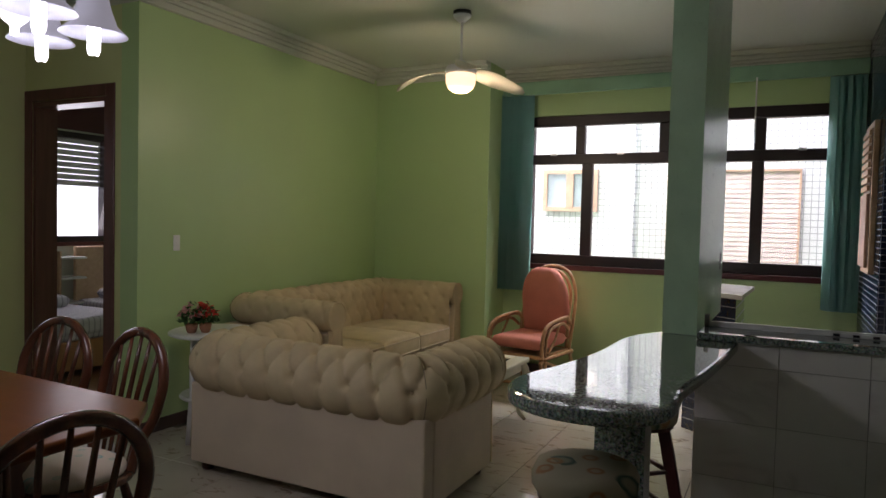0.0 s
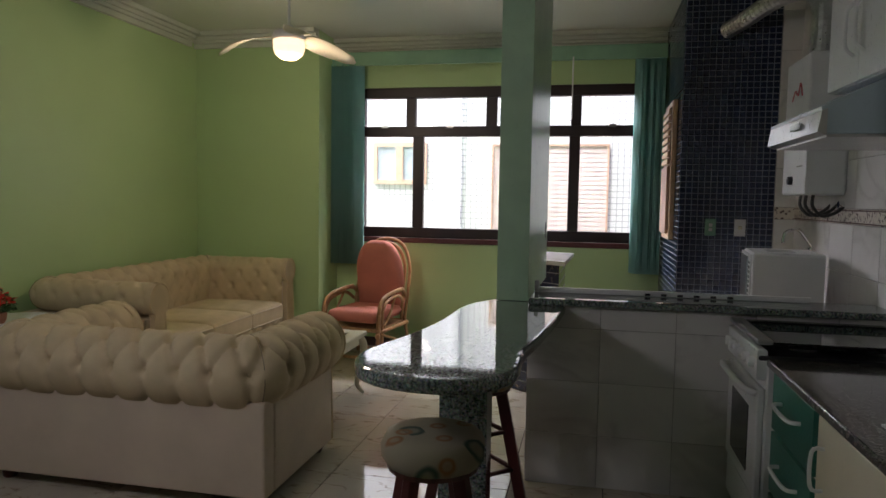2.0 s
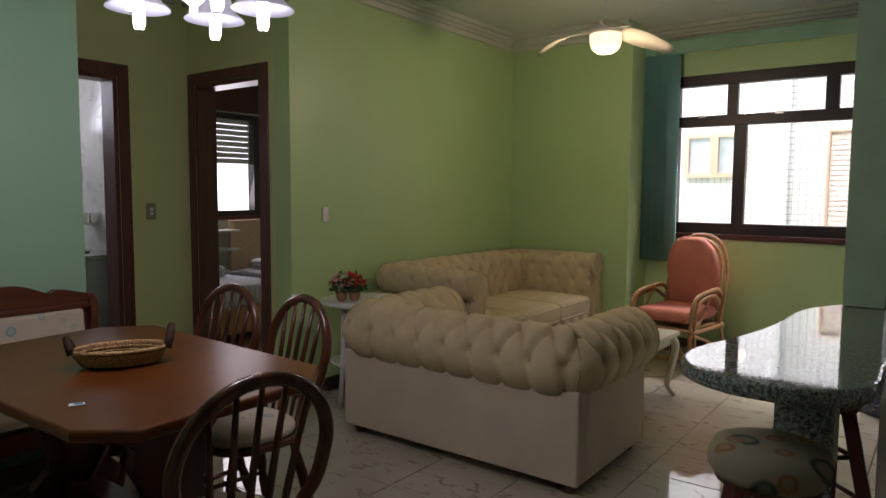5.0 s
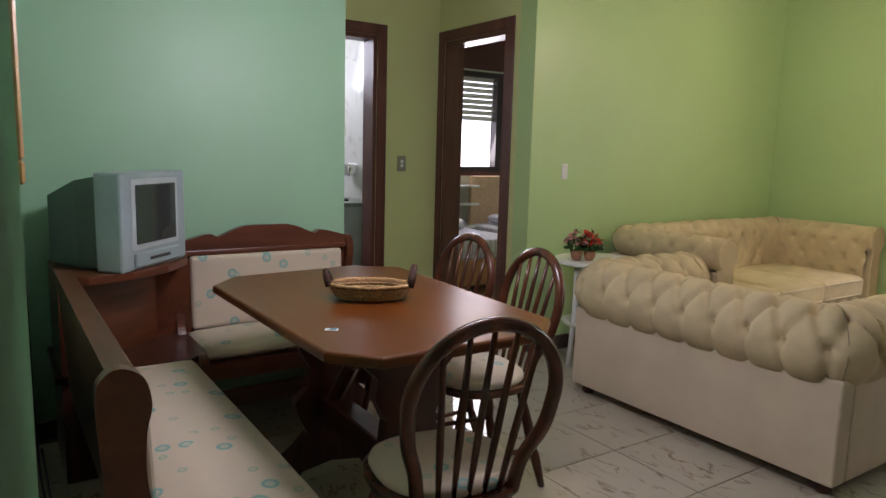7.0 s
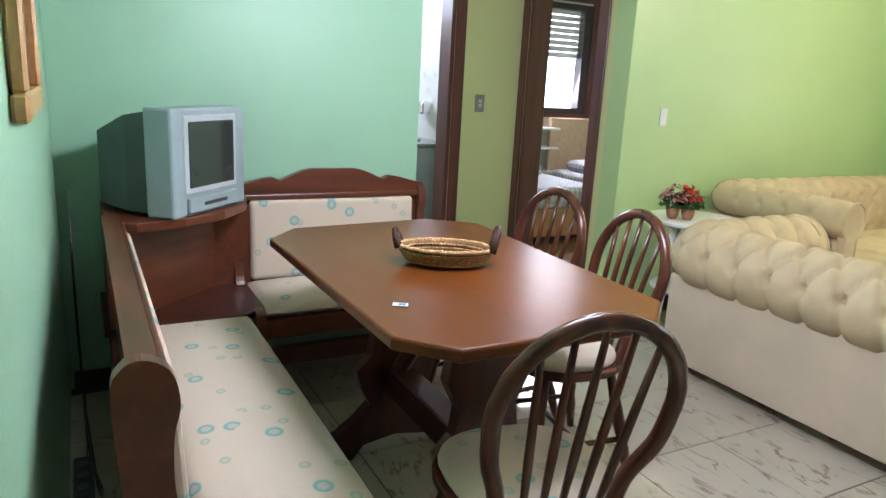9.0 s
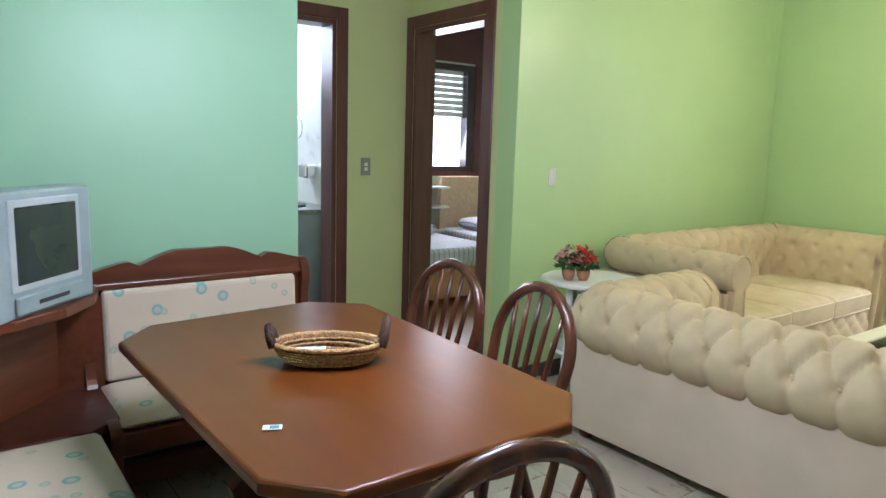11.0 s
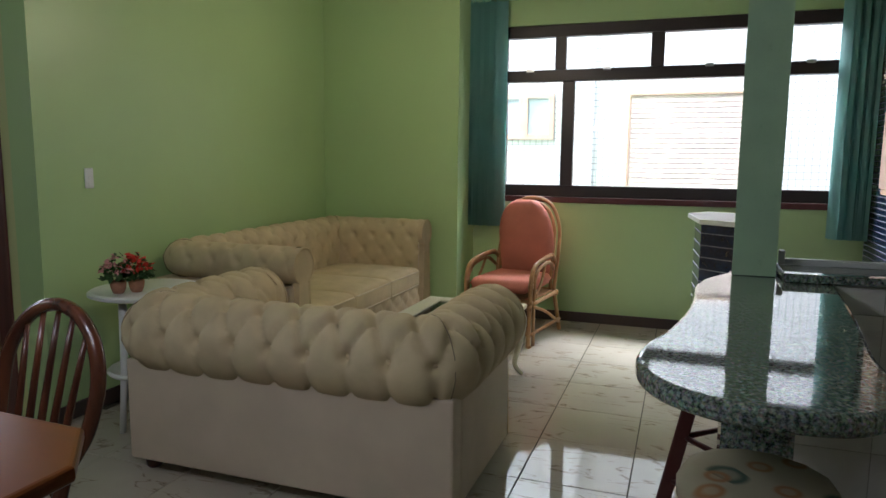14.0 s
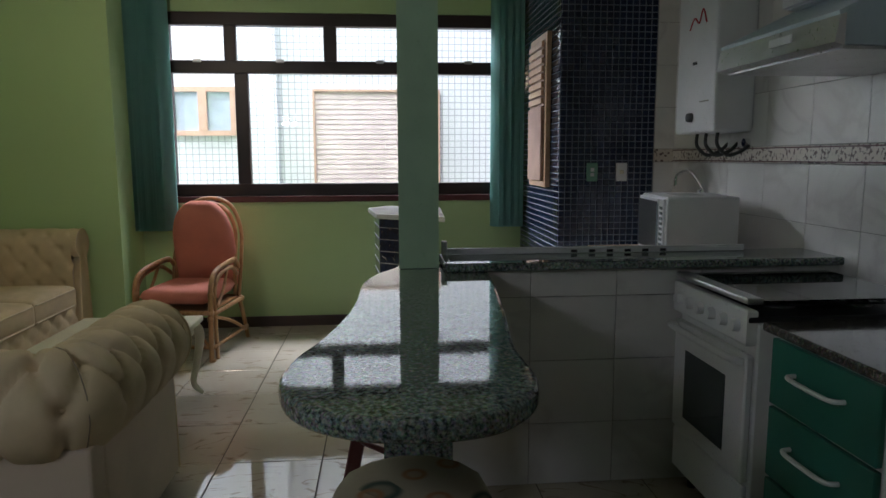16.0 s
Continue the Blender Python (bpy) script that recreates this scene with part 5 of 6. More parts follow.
for k in range(3):
    b = bmesh.new()
    top, bot = [], []
    n = 12
    for i in range(n + 1):
        u = i / n
        r = 0.09 + 0.42 * u
        w = 0.03 + 0.045 * math.sin(math.pi * min(1, u * 1.02) ** 0.8) + 0.01 * u
        if i == n:
            w = 0.012
        sweep = 0.05 * math.sin(math.pi * u)
        zz = 2.365 - 0.095 * u ** 2
        tw = 0.3 * w
        top.append((b.verts.new((r, sweep - w, zz + tw)), b.verts.new((r, sweep + w, zz - tw))))
        bot.append((b.verts.new((r, sweep - w, zz + tw - 0.006)), b.verts.new((r, sweep + w, zz - tw - 0.006))))
    for i in range(n):
        b.faces.new((top[i][0], top[i + 1][0], top[i + 1][1], top[i][1]))
        b.faces.new((bot[i][1], bot[i + 1][1], bot[i + 1][0], bot[i][0]))
        b.faces.new((top[i][1], top[i + 1][1], bot[i + 1][1], bot[i][1]))
        b.faces.new((top[i + 1][0], top[i][0], bot[i][0], bot[i + 1][0]))
    b.faces.new((top[n][0], bot[n][0], bot[n][1], top[n][1]))
    part("blade", b, CREAMP, fan, "curved cream fan blade", smooth=True, m=pose(0, 0, 0, 0, 0, 55 + 120 * k))
lamp("fan_lamp", "POINT", pose(FX, FY, 2.16), 19, (1.0, 0.84, 0.60), radius=0.08)

CHX, CHY = -1.95, 1.375
cl = thing("chandelier", "five-arm white chandelier with bell glass shades and glowing tube bulbs", "chandelier", pose(CHX, CHY, -0.05))
part("rod", tube([(0, 0, CEIL + 0.05), (0, 0, 2.10)], 0.008, 8), WHITEP, cl, smooth=True)
part("ceiling_rose", lathe([(0.0, CEIL + 0.02), (0.05, CEIL + 0.025), (0.06, CEIL + 0.049), (0.0, CEIL + 0.049)], 20), WHITEP, cl, smooth=True)
part("hub", lathe([(0.0, 1.90), (0.012, 1.905), (0.012, 1.93), (0.03, 1.945), (0.058, 1.985), (0.066, 2.03), (0.06, 2.06), (0.03, 2.08), (0.015, 2.12), (0.0, 2.12)], 24), mat("hub_porcelain", (0.6, 0.6, 0.6), 0.3), cl, "rounded grey white porcelain hub", smooth=True)
for k in range(5):
    a = radians(56 + 72 * k)
    c, s = math.cos(a), math.sin(a)
    arm = part("arm", tube(spline([(0.05 * c, 0.05 * s, 2.03), (0.12 * c, 0.12 * s, 1.99), (0.18 * c, 0.18 * s, 2.03), (0.20 * c, 0.20 * s, 2.06)], 5), 0.007, 8), WHITEP, cl, smooth=True)
    sh = part("shade", lathe([(0.022, 2.065), (0.040, 2.05), (0.050, 2.01), (0.066, 1.965), (0.092, 1.942), (0.095, 1.937), (0.067, 1.961), (0.047, 2.008), (0.034, 2.04), (0.0, 2.045)], 28), GLOW_W, cl, "bell-shaped white glass shade", smooth=True, m=pose(0.20 * c, 0.20 * s, 0))
    bu = bmesh.new()
    for ox, oy in ((-0.011, 0), (0.011, 0), (0, 0.011)):
        tube([(ox, oy, 2.0), (ox, oy, 1.892), (ox * 0.5, oy * 0.5, 1.882)], 0.0105, 8, bm=bu)
    part("bulb", bu, emitter("tube_bulb_%d" % k, (0.9, 0.92, 1.0), 7.0), cl, "glowing compact tube bulb", smooth=True, m=pose(0.20 * c, 0.20 * s, 0))
    lamp("bulb_light", "POINT", pose(CHX + 0.20 * c, CHY + 0.20 * s, 1.77), 5.2, (0.92, 0.94, 1.0), radius=0.03)


# ---------- switches and the hanging frame ----------
def switch(name, m, label, col, rockers=1, w=0.07, h=0.112):
    t = thing(name, label, "switch", m)
    part("plate", box(-w / 2, -0.010, -h / 2, w / 2, 0, h / 2, bevel=0.003), col, t)
    for k in range(rockers):
        z = (k - (rockers - 1) / 2) * 0.03
        part("rocker", box(-0.012, -0.014, z - 0.011, 0.012, -0.0095, z + 0.011, bevel=0.002), WHITEP if rockers > 1 else CREAMP, t)
    return t


GREY = mat("grey_switch_plate", (0.27, 0.28, 0.22), 0.5)
switch("wall_switch", pose(NW_X, 3.31, 1.18, 0, 0, 90), "white wall switch plate with three rockers on the green wall", WHITEP, 3, 0.05, 0.10)
switch("wall_switch", pose(HALL_X, 2.71, 1.19, 0, 0, 90), "grey wall switch plate between the doorways", GREY, 2)
switch("wall_outlet", pose(0.752, 4.992, 1.19), "pale green outlet plate on navy mosaic", mat("green_plate", (0.2, 0.42, 0.3), 0.4), 2)
switch("wall_outlet", pose(0.935, 4.992, 1.19), "white outlet plate with a black socket on navy mosaic", WHITEP, 1)
switch("panel_latch", pose(-0.303, 4.42, 1.17, 0, 0, 90), "black and steel latch plate on the partition edge", BLACKP, 2, 0.05, 0.10)
pf = thing("hanging_frame", "narrow carved light wooden frame hanging on the side wall", "picture", pose(-2.05, SOUTH_Y, 1.20))
b = box(-0.25, 0.002, 0, 0.25, 0.03, 0.05, bevel=0.006)
box(-0.25, 0.002, 0.85, 0.25, 0.03, 0.90, bevel=0.006, bm=b)
box(-0.25, 0.002, 0.05, -0.20, 0.03, 0.85, bevel=0.006, bm=b)
box(0.20, 0.002, 0.05, 0.25, 0.03, 0.85, bevel=0.006, bm=b)
part("moulding", b, wood("gilt_wood", (0.5, 0.28, 0.1), (0.35, 0.18, 0.06), 0.4), pf)
part("picture", box(-0.20, 0.003, 0.05, 0.20, 0.010, 0.85), mat("muted_painting", (0.12, 0.10, 0.09), 0.5, vary=0.5, scale=12), pf)
cab = thing("power_cable", "thin black cable hanging behind the bench to a floor plug strip", "cable")
part("cord", tube(spline([(-3.2, 0.262, 0.86), (-2.9, 0.262, 0.80), (-2.85, 0.262, 0.5), (-2.82, 0.265, 0.30), (-2.7, 0.27, 0.12), (-2.6, 0.30, 0.02), (-2.5, 0.29, 0.10), (-2.6, 0.27, 0.30)], 8), 0.004, 6), BLACKP, cab, smooth=True)

ps = thing("plug_strip", "black plug strip standing against the side wall", "power strip", pose(-2.62, 0.25, 0.0))
part("body", box(-0.16, -0.03, 0.0, 0.10, 0.03, 0.05, bevel=0.005), BLACKP, ps)
for k in range(3):
    part("socket", lathe([(0.0, 0.0), (0.016, 0.0), (0.016, 0.003), (0.0, 0.003)], 12), DARKPLAST, ps, m=pose(-0.11 + k * 0.07, 0, 0.05))

# ---------- navy column tiles ----------
def mosaic(name, parent, x0, z0, x1, z1, place, size=0.038, gap=0.0055, proud=0.005):
    """A field of small glazed tiles; place(x, z, d) gives a point d proud of the wall."""
    b = bmesh.new()
    nx, nz = int((x1 - x0) / size), int((z1 - z0) / size)
    sx, sz = (x1 - x0) / nx, (z1 - z0) / nz
    for i in range(nx):
        for j in range(nz):
            a0, a1, c0, c1 = x0 + i * sx + gap / 2, x0 + (i + 1) * sx - gap / 2, z0 + j * sz + gap / 2, z0 + (j + 1) * sz - gap / 2
            e = 0.003
            lo = [b.verts.new(place(x, z, 0.0005)) for x, z in ((a0, c0), (a1, c0), (a1, c1), (a0, c1))]
            hi = [b.verts.new(place(x, z, proud)) for x, z in ((a0 + e, c0 + e), (a1 - e, c0 + e), (a1 - e, c1 - e), (a0 + e, c1 - e))]
            b.faces.new(hi)
            for k in range(4):
                b.faces.new((lo[k], lo[(k + 1) % 4], hi[(k + 1) % 4], hi[k]))
    bmesh.ops.recalc_face_normals(b, faces=list(b.faces))
    return tagged(new(name, mesh_of(b, name, NAVY)), "small square navy glazed mosaic tiles with pale joints", kind="stuff")


mosaic("mosaic_tiles", None, 0.55, 0.0, 1.14, CEIL, lambda x, z, d: (x, 5.004 - d, z))
mosaic("mosaic_tiles", None, 5.004, 0.0, WIN_Y, CEIL, lambda y, z, d: (0.55 - d, y, z))
# meter cupboard on the column side
mc = thing("wall_cupboard", "shallow pale wooden wall cupboard with a slatted upper door", "cabinet")
b = box(0.510, 5.20, 1.09, 0.543, 5.24, 2.06, bevel=0.003)
box(0.510, 5.62, 1.09, 0.543, 5.66, 2.06, bevel=0.003, bm=b)
box(0.510, 5.24, 2.02, 0.543, 5.62, 2.06, bevel=0.003, bm=b)
box(0.510, 5.24, 1.09, 0.543, 5.62, 1.13, bevel=0.003, bm=b)
part("frame", b, LIGHTWOOD, mc)
part("lower_door", box(0.488, 5.24, 1.13, 0.508, 5.62, 1.60, bevel=0.003), mat("tan_panel", (0.42, 0.27, 0.2), 0.5), mc)
sd = part("upper_door", box(0.504, 5.24, 1.605, 0.508, 5.62, 2.015), mat("tan_panel_back", (0.30, 0.19, 0.13), 0.5), mc)
for i in range(8):
    part("slat", box(0.488, 5.245, 1.62 + i * 0.05, 0.503, 5.615, 1.62 + i * 0.05 + 0.035, bevel=0.002), LIGHTWOOD, sd)

# laundry counter with marble top beyond the partition
lc = thing("marble_counter", "white marble topped counter on a navy tiled base", "counter")
part("marble_top", slab([(-0.56, 4.92), (-0.18, 4.66), (-0.14, 5.45), (-0.50, 5.60), (-0.62, 5.40)], 0.925, 0.955, bevel=0.005), WMARBLE, lc)
part("base", slab([(-0.545, 5.02), (-0.22, 4.78), (-0.20, 5.40), (-0.46, 5.50), (-0.575, 5.36)], 0.0, 0.925), NAVY, lc, "navy tiled base")
for k in range(12):
    part("joint", slab([(-0.5472, 5.019), (-0.219, 4.7772), (-0.1978, 5.401), (-0.4595, 5.502), (-0.5775, 5.361)], 0.07 + k * 0.072, 0.075 + k * 0.072), NGROUT, lc)
# washing tank and microwave behind the bar
tank = thing("laundry_tank", "white plastic laundry tank behind the bar", "sink")
part("body", box(0.52, 3.72, 0.25, EAST_X - 0.01, 4.60, 0.75, bevel=0.02, seg=2), WHITEP, tank)
part("rim", box(0.48, 3.69, 0.75, EAST_X - 0.005, 4.64, 0.78, bevel=0.01, seg=2), CREAMP, tank)
part("board", box(0.60, 3.76, 0.781, EAST_X - 0.03, 4.55, 0.80, bevel=0.003), LIGHTWOOD, tank, "pale wooden board")
mw = thing("microwave", "white microwave oven with a dark door", "microwave", pose(0.805, 4.005, 0.801, 0, 0, -6) @ Matrix.Diagonal((0.74, 0.98, 1.09, 1)))
part("case", box(0.0, -0.02, 0.0, 0.46, 0.42, 0.27, bevel=0.012, seg=2), WHITEP, mw)
part("door", box(-0.018, 0.075, 0.01, 0.0, 0.415, 0.26, bevel=0.004), WHITEP, mw)
part("door_glass", box(-0.022, 0.09, 0.025, -0.017, 0.405, 0.245, bevel=0.002), MWGLASS, mw)
part("control_panel", box(-0.014, 0.0, 0.01, 0.0, 0.072, 0.26, bevel=0.003), WHITEP, mw)
for k in range(9):
    part("button", box(-0.018, 0.016, 0.03 + k * 0.023, -0.013, 0.058, 0.042 + k * 0.023, bevel=0.001), DARKPLAST, mw)
part("door_grip", box(-0.026, 0.076, 0.03, -0.018, 0.084, 0.24, bevel=0.002), SILVERP, mw)
part("top_vent", box(0.12, 0.12, 0.2695, 0.30, 0.30, 0.2715, bevel=0.0005), mat("pale_grey_vent", (0.5, 0.51, 0.5), 0.5), mw)
tap = thing("wall_tap", "small chrome swan-neck wall tap", "tap")
part("spout", tube(spline([(EAST_X, 4.55, 1.07), (EAST_X - 0.04, 4.55, 1.13), (EAST_X - 0.10, 4.55, 1.20), (EAST_X - 0.17, 4.55, 1.18), (EAST_X - 0.18, 4.55, 1.12)], 6), 0.010, 8), CHROME, tap, smooth=True)
part("handle", tube([(EAST_X - 0.03, 4.52, 1.09), (EAST_X - 0.03, 4.58, 1.09)], 0.012, 8), CHROME, tap, smooth=True)

# water heater
wh = thing("water_heater", "white gas water heater with a black knob and pipes below", "water heater")
part("case", box(1.06, 4.09, 1.40, EAST_X - 0.012, 4.52, 2.14, bevel=0.012, seg=2), WHITEP, wh)
part("back_plate", box(EAST_X - 0.012, 4.10, 1.42, EAST_X - 0.002, 4.51, 2.13), METAL, wh)
part("knob", lathe([(0.0, 0.0), (0.024, 0.0), (0.022, 0.022), (0.0, 0.024)], 20), BLACKP, wh, "round black knob", m=pose(1.06, 4.33, 1.48, 0, -90, 0))
part("window", box(1.056, 4.29, 1.74, 1.061, 4.33, 1.755), BLACKP, wh)
part("emblem", tube(spline([(1.057, 4.20, 1.93), (1.057, 4.24, 2.0), (1.057, 4.28, 1.94), (1.057, 4.33, 1.97), (1.057, 4.38, 1.92)], 5), 0.004, 5), mat("red_script", (0.45, 0.03, 0.04), 0.5), wh, "red script emblem")
part("printed_line", box(1.056, 4.15, 1.55, 1.0605, 4.24, 1.556), GREY, wh)
for y in (4.18, 4.30, 4.40):
    part("pipe", tube(spline([(1.13, y, 1.40), (1.13, y, 1.34), (1.17, y - 0.03, 1.29), (1.23, y - 0.05, 1.31), (EAST_X, y - 0.06, 1.35)], 5), 0.009, 8), mat("grey_hose", (0.07, 0.07, 0.065), 0.4, metal=0.6), wh, smooth=True)
part("valve", lathe([(0.0, 0.0), (0.02, 0.0), (0.02, 0.03), (0.0, 0.03)], 12), CHROME, wh, m=pose(EAST_X - 0.002, 4.13, 1.35, 0, -90, 0))
duct = thing("exhaust_duct", "ribbed aluminium exhaust duct bending to the heater", "duct")
dp = spline([(0.80, 4.97, 2.46), (0.88, 4.80, 2.49), (1.00, 4.56, 2.54), (1.11, 4.40, 2.53), (1.16, 4.31, 2.43), (1.16, 4.30, 2.14)], 14)
part("hose", tube(dp, [0.052 + 0.003 * (k % 2) for k in range(len(dp))], 16), METAL, duct)

# stove
SX, SY0, SY1, SZ = 0.62, 2.85, 3.385, 0.805
stv = thing("gas_stove", "white four-burner gas stove with a dark oven window and glass lid", "stove")
part("body", box(SX, SY0, 0.06, SX + 0.60, SY1, SZ - 0.03, bevel=0.006), WHITEP, stv)
part("control_panel", slab([(SX - 0.035, SY0 + 0.005), (SX, SY0 + 0.005), (SX, SY1 - 0.005), (SX - 0.035, SY1 - 0.005)], 0.70, 0.815, bevel=0.008), WHITEP, stv)
for k in range(6):
    part("knob", lathe([(0.0, 0.0), (0.022, 0.0), (0.019, 0.022), (0.0, 0.024)], 16), WHITEP, stv, "white control knob", smooth=False, m=pose(SX - 0.035, SY0 + 0.06 + k * 0.082, 0.757, 0, -90, 0))
part("oven_door", box(SX - 0.028, SY0 + 0.01, 0.25, SX - 0.001, SY1 - 0.01, 0.67, bevel=0.006), WHITEP, stv)
part("oven_window", box(SX - 0.031, SY0 + 0.13, 0.31, SX - 0.027, SY1 - 0.11, 0.57, bevel=0.001), SCREEN, stv)
part("oven_handle", tube(spline([(SX - 0.028, SY0 + 0.03, 0.645), (SX - 0.065, SY0 + 0.06, 0.655), (SX - 0.07, (SY0 + SY1) / 2, 0.655), (SX - 0.065, SY1 - 0.06, 0.655), (SX - 0.028, SY1 - 0.03, 0.645)], 6), 0.013, 10), WHITEP, stv, smooth=True)
part("drawer", box(SX - 0.02, SY0 + 0.01, 0.08, SX - 0.001, SY1 - 0.01, 0.24, bevel=0.005), WHITEP, stv)
part("cooktop", box(SX - 0.03, SY0, SZ - 0.03, SX + 0.60, SY1, SZ - 0.012, bevel=0.004), BLACKP, stv, "black enamel cooktop")
for bx in (0.16, 0.43):
    for by in (0.16, 0.45):
        part("burner", lathe([(0.0, 0.0), (0.05, 0.0), (0.05, 0.012), (0.03, 0.018), (0.0, 0.018)], 18), METAL, stv, m=pose(SX + bx, SY0 + by, SZ - 0.012))
for gx in (0.03, 0.31):
    g = bmesh.new()
    for k in range(5):
        tube([(SX + gx + 0.03 + k * 0.05, SY0 + 0.05, SZ + 0.018), (SX + gx + 0.03 + k * 0.05, SY1 - 0.05, SZ + 0.018)], 0.004, 6, bm=g)
    for yy in (SY0 + 0.05, (SY0 + SY1) / 2, SY1 - 0.05):
        tube([(SX + gx + 0.01, yy, SZ + 0.014), (SX + gx + 0.25, yy, SZ + 0.014)], 0.004, 6, bm=g)
    part("grate", g, BLACKP, stv)
lidm = pose(SX + 0.02, 0, SZ + 0.032)
part("glass_lid", box(0.0, SY0 + 0.01, 0.0, 0.55, SY1 - 0.01, 0.006), SMOKE, stv, m=lidm)
part("lid_handle", box(-0.055, SY0 + 0.01, -0.006, 0.0, SY1 - 0.01, 0.014, bevel=0.006, seg=2), METAL, stv, "silver lid edge bar", m=lidm)
for y in (SY0 + 0.05, SY1 - 0.05):
    part("foot", lathe([(0.0, 0.0), (0.02, 0.0), (0.02, 0.06), (0.0, 0.06)], 12), BLACKP, stv, m=pose(SX + 0.05, y, 0))


# right-hand worktop with green cabinet
wk = thing("worktop", "dark speckled granite worktop with a steel sink", "counter")
WXE = 0.605
part("slab", slab([(EAST_X - 0.001, 2.835), (WXE, 2.80), (WXE, 0.30), (EAST_X - 0.001, 0.30)], 0.765, 0.793, bevel=0.007), granite("dark_granite", (0.02, 0.02, 0.018), (0.10, 0.095, 0.085), (0.33, 0.30, 0.27)), wk)
part("basin_opening", slab([(0.72, 1.55), (1.08, 1.55), (1.08, 2.05), (0.72, 2.05)], 0.7955, 0.797), BLACKP, wk, "dark sink opening")
b = slab([(0.70, 1.53), (1.10, 1.53), (1.10, 1.55), (0.70, 1.55)], 0.7955, 0.801)
merge(b, slab([(0.70, 2.05), (1.10, 2.05), (1.10, 2.07), (0.70, 2.07)], 0.7955, 0.801))
merge(b, slab([(0.70, 1.55), (0.72, 1.55), (0.72, 2.05), (0.70, 2.05)], 0.7955, 0.801))
part("sink_rim", b, METAL, wk)
gc = thing("drawer_cabinet", "green laminate drawer cabinet with white bow handles", "cabinet")
part("carcass", box(WXE + 0.04, 2.32, 0.08, EAST_X - 0.01, 2.79, 0.764, bevel=0.002), WHITEP, gc)
for k, (z0, z1) in enumerate(((0.55, 0.75), (0.325, 0.54), (0.10, 0.315))):
    dr = part("drawer", box(WXE + 0.02, 2.33, z0, WXE + 0.039, 2.78, z1, bevel=0.003), GREENCAB, gc, "green drawer front")
    zc = (z0 + z1) / 2 + 0.02
    part("handle", tube(spline([(WXE + 0.02, 2.45, zc), (WXE - 0.012, 2.465, zc), (WXE - 0.018, 2.555, zc), (WXE - 0.012, 2.645, zc), (WXE + 0.02, 2.66, zc)], 6), 0.007, 8), WHITEP, dr, smooth=True)
wc = thing("base_cabinet", "cream laminate base cabinet under the sink", "cabinet")
part("carcass", box(WXE + 0.04, 0.32, 0.08, EAST_X - 0.01, 2.316, 0.764, bevel=0.002), CREAMP, wc)
for k in range(4):
    dd = part("door", box(WXE + 0.02, 0.34 + k * 0.49, 0.10, WXE + 0.039, 0.34 + k * 0.49 + 0.48, 0.75, bevel=0.003), CREAMP, wc, "cream cabinet door")
    part("handle", tube(spline([(WXE + 0.02, 0.76 + k * 0.49, 0.55), (WXE - 0.012, 0.76 + k * 0.49, 0.56), (WXE - 0.012, 0.76 + k * 0.49, 0.66), (WXE + 0.02, 0.76 + k * 0.49, 0.67)], 5), 0.006, 8), WHITEP, dd, smooth=True)

# hood and wall cabinets
hd = thing("range_hood", "pale blue grey range hood with a brushed metal front", "range hood")
HX, HY0, HY1 = 0.70, 2.70, 3.36


def wedge(pts, y0, y1, bevel=0.0):
    """A profile in x and z drawn out along y."""
    b = slab([(x, -z) for x, z in pts], y0, y1, bevel)
    bmesh.ops.transform(b, matrix=Matrix(((1, 0, 0, 0), (0, 0, 1, 0), (0, -1, 0, 0), (0, 0, 0, 1))), verts=list(b.verts))
    bmesh.ops.recalc_face_normals(b, faces=list(b.faces))
    return b


hood_side = [(HX + 0.03, 1.585), (EAST_X - 0.003, 1.585), (EAST_X - 0.003, 1.80), (EAST_X - 0.28, 1.80), (HX + 0.03, 1.675)]
part("body", wedge(hood_side, HY0 + 0.006, HY1 - 0.006), STEELHOOD, hd)
part("front", wedge([(HX, 1.59), (HX + 0.029, 1.58), (HX + 0.029, 1.668), (HX + 0.012, 1.662)], HY0, HY1), METAL, hd, "brushed metal front edge")
part("front_lip", wedge([(HX + 0.012, 1.663), (HX + 0.029, 1.669), (EAST_X - 0.281, 1.801), (EAST_X - 0.281, 1.809), (HX + 0.010, 1.674)], HY0 + 0.004, HY1 - 0.004), STEELHOOD, hd, "pale sloping upper panel")
part("underside", box(HX + 0.035, HY0 + 0.02, 1.575, EAST_X - 0.02, HY1 - 0.02, 1.584), METAL, hd)
part("lens", box(HX - 0.003, HY0 + 0.20, 1.62, HX + 0.001, HY0 + 0.32, 1.645, bevel=0.001), WHITEP, hd)
CABX = 0.93
for k, (y0, y1, z0) in enumerate(((2.66, 3.32, 1.80), (1.90, 2.655, 1.50))):
    t = thing("wall_cabinet", "white wall cabinet above the range hood" if k == 0 else "white wall cabinet beside the range hood above the worktop", "cabinet")
    part("carcass", box(CABX, y0, z0, EAST_X - 0.002, y1, 2.50, bevel=0.003), WHITEP, t)
    n = 2
    for i in range(n):
        w = (y1 - y0) / n
        dd = part("door", box(CABX - 0.02, y0 + i * w + 0.003, z0 + 0.004, CABX - 0.001, y0 + (i + 1) * w - 0.003, 2.497, bevel=0.003), WHITEP, t)
        yh = y0 + w + (0.05 if i else -0.05)
        part("handle", tube(spline([(CABX - 0.02, yh, z0 + 0.10), (CABX - 0.05, yh, z0 + 0.13), (CABX - 0.055, yh, z0 + 0.20), (CABX - 0.05, yh, z0 + 0.27), (CABX - 0.02, yh, z0 + 0.30)], 6), 0.007, 8), WHITEP, dd, smooth=True)

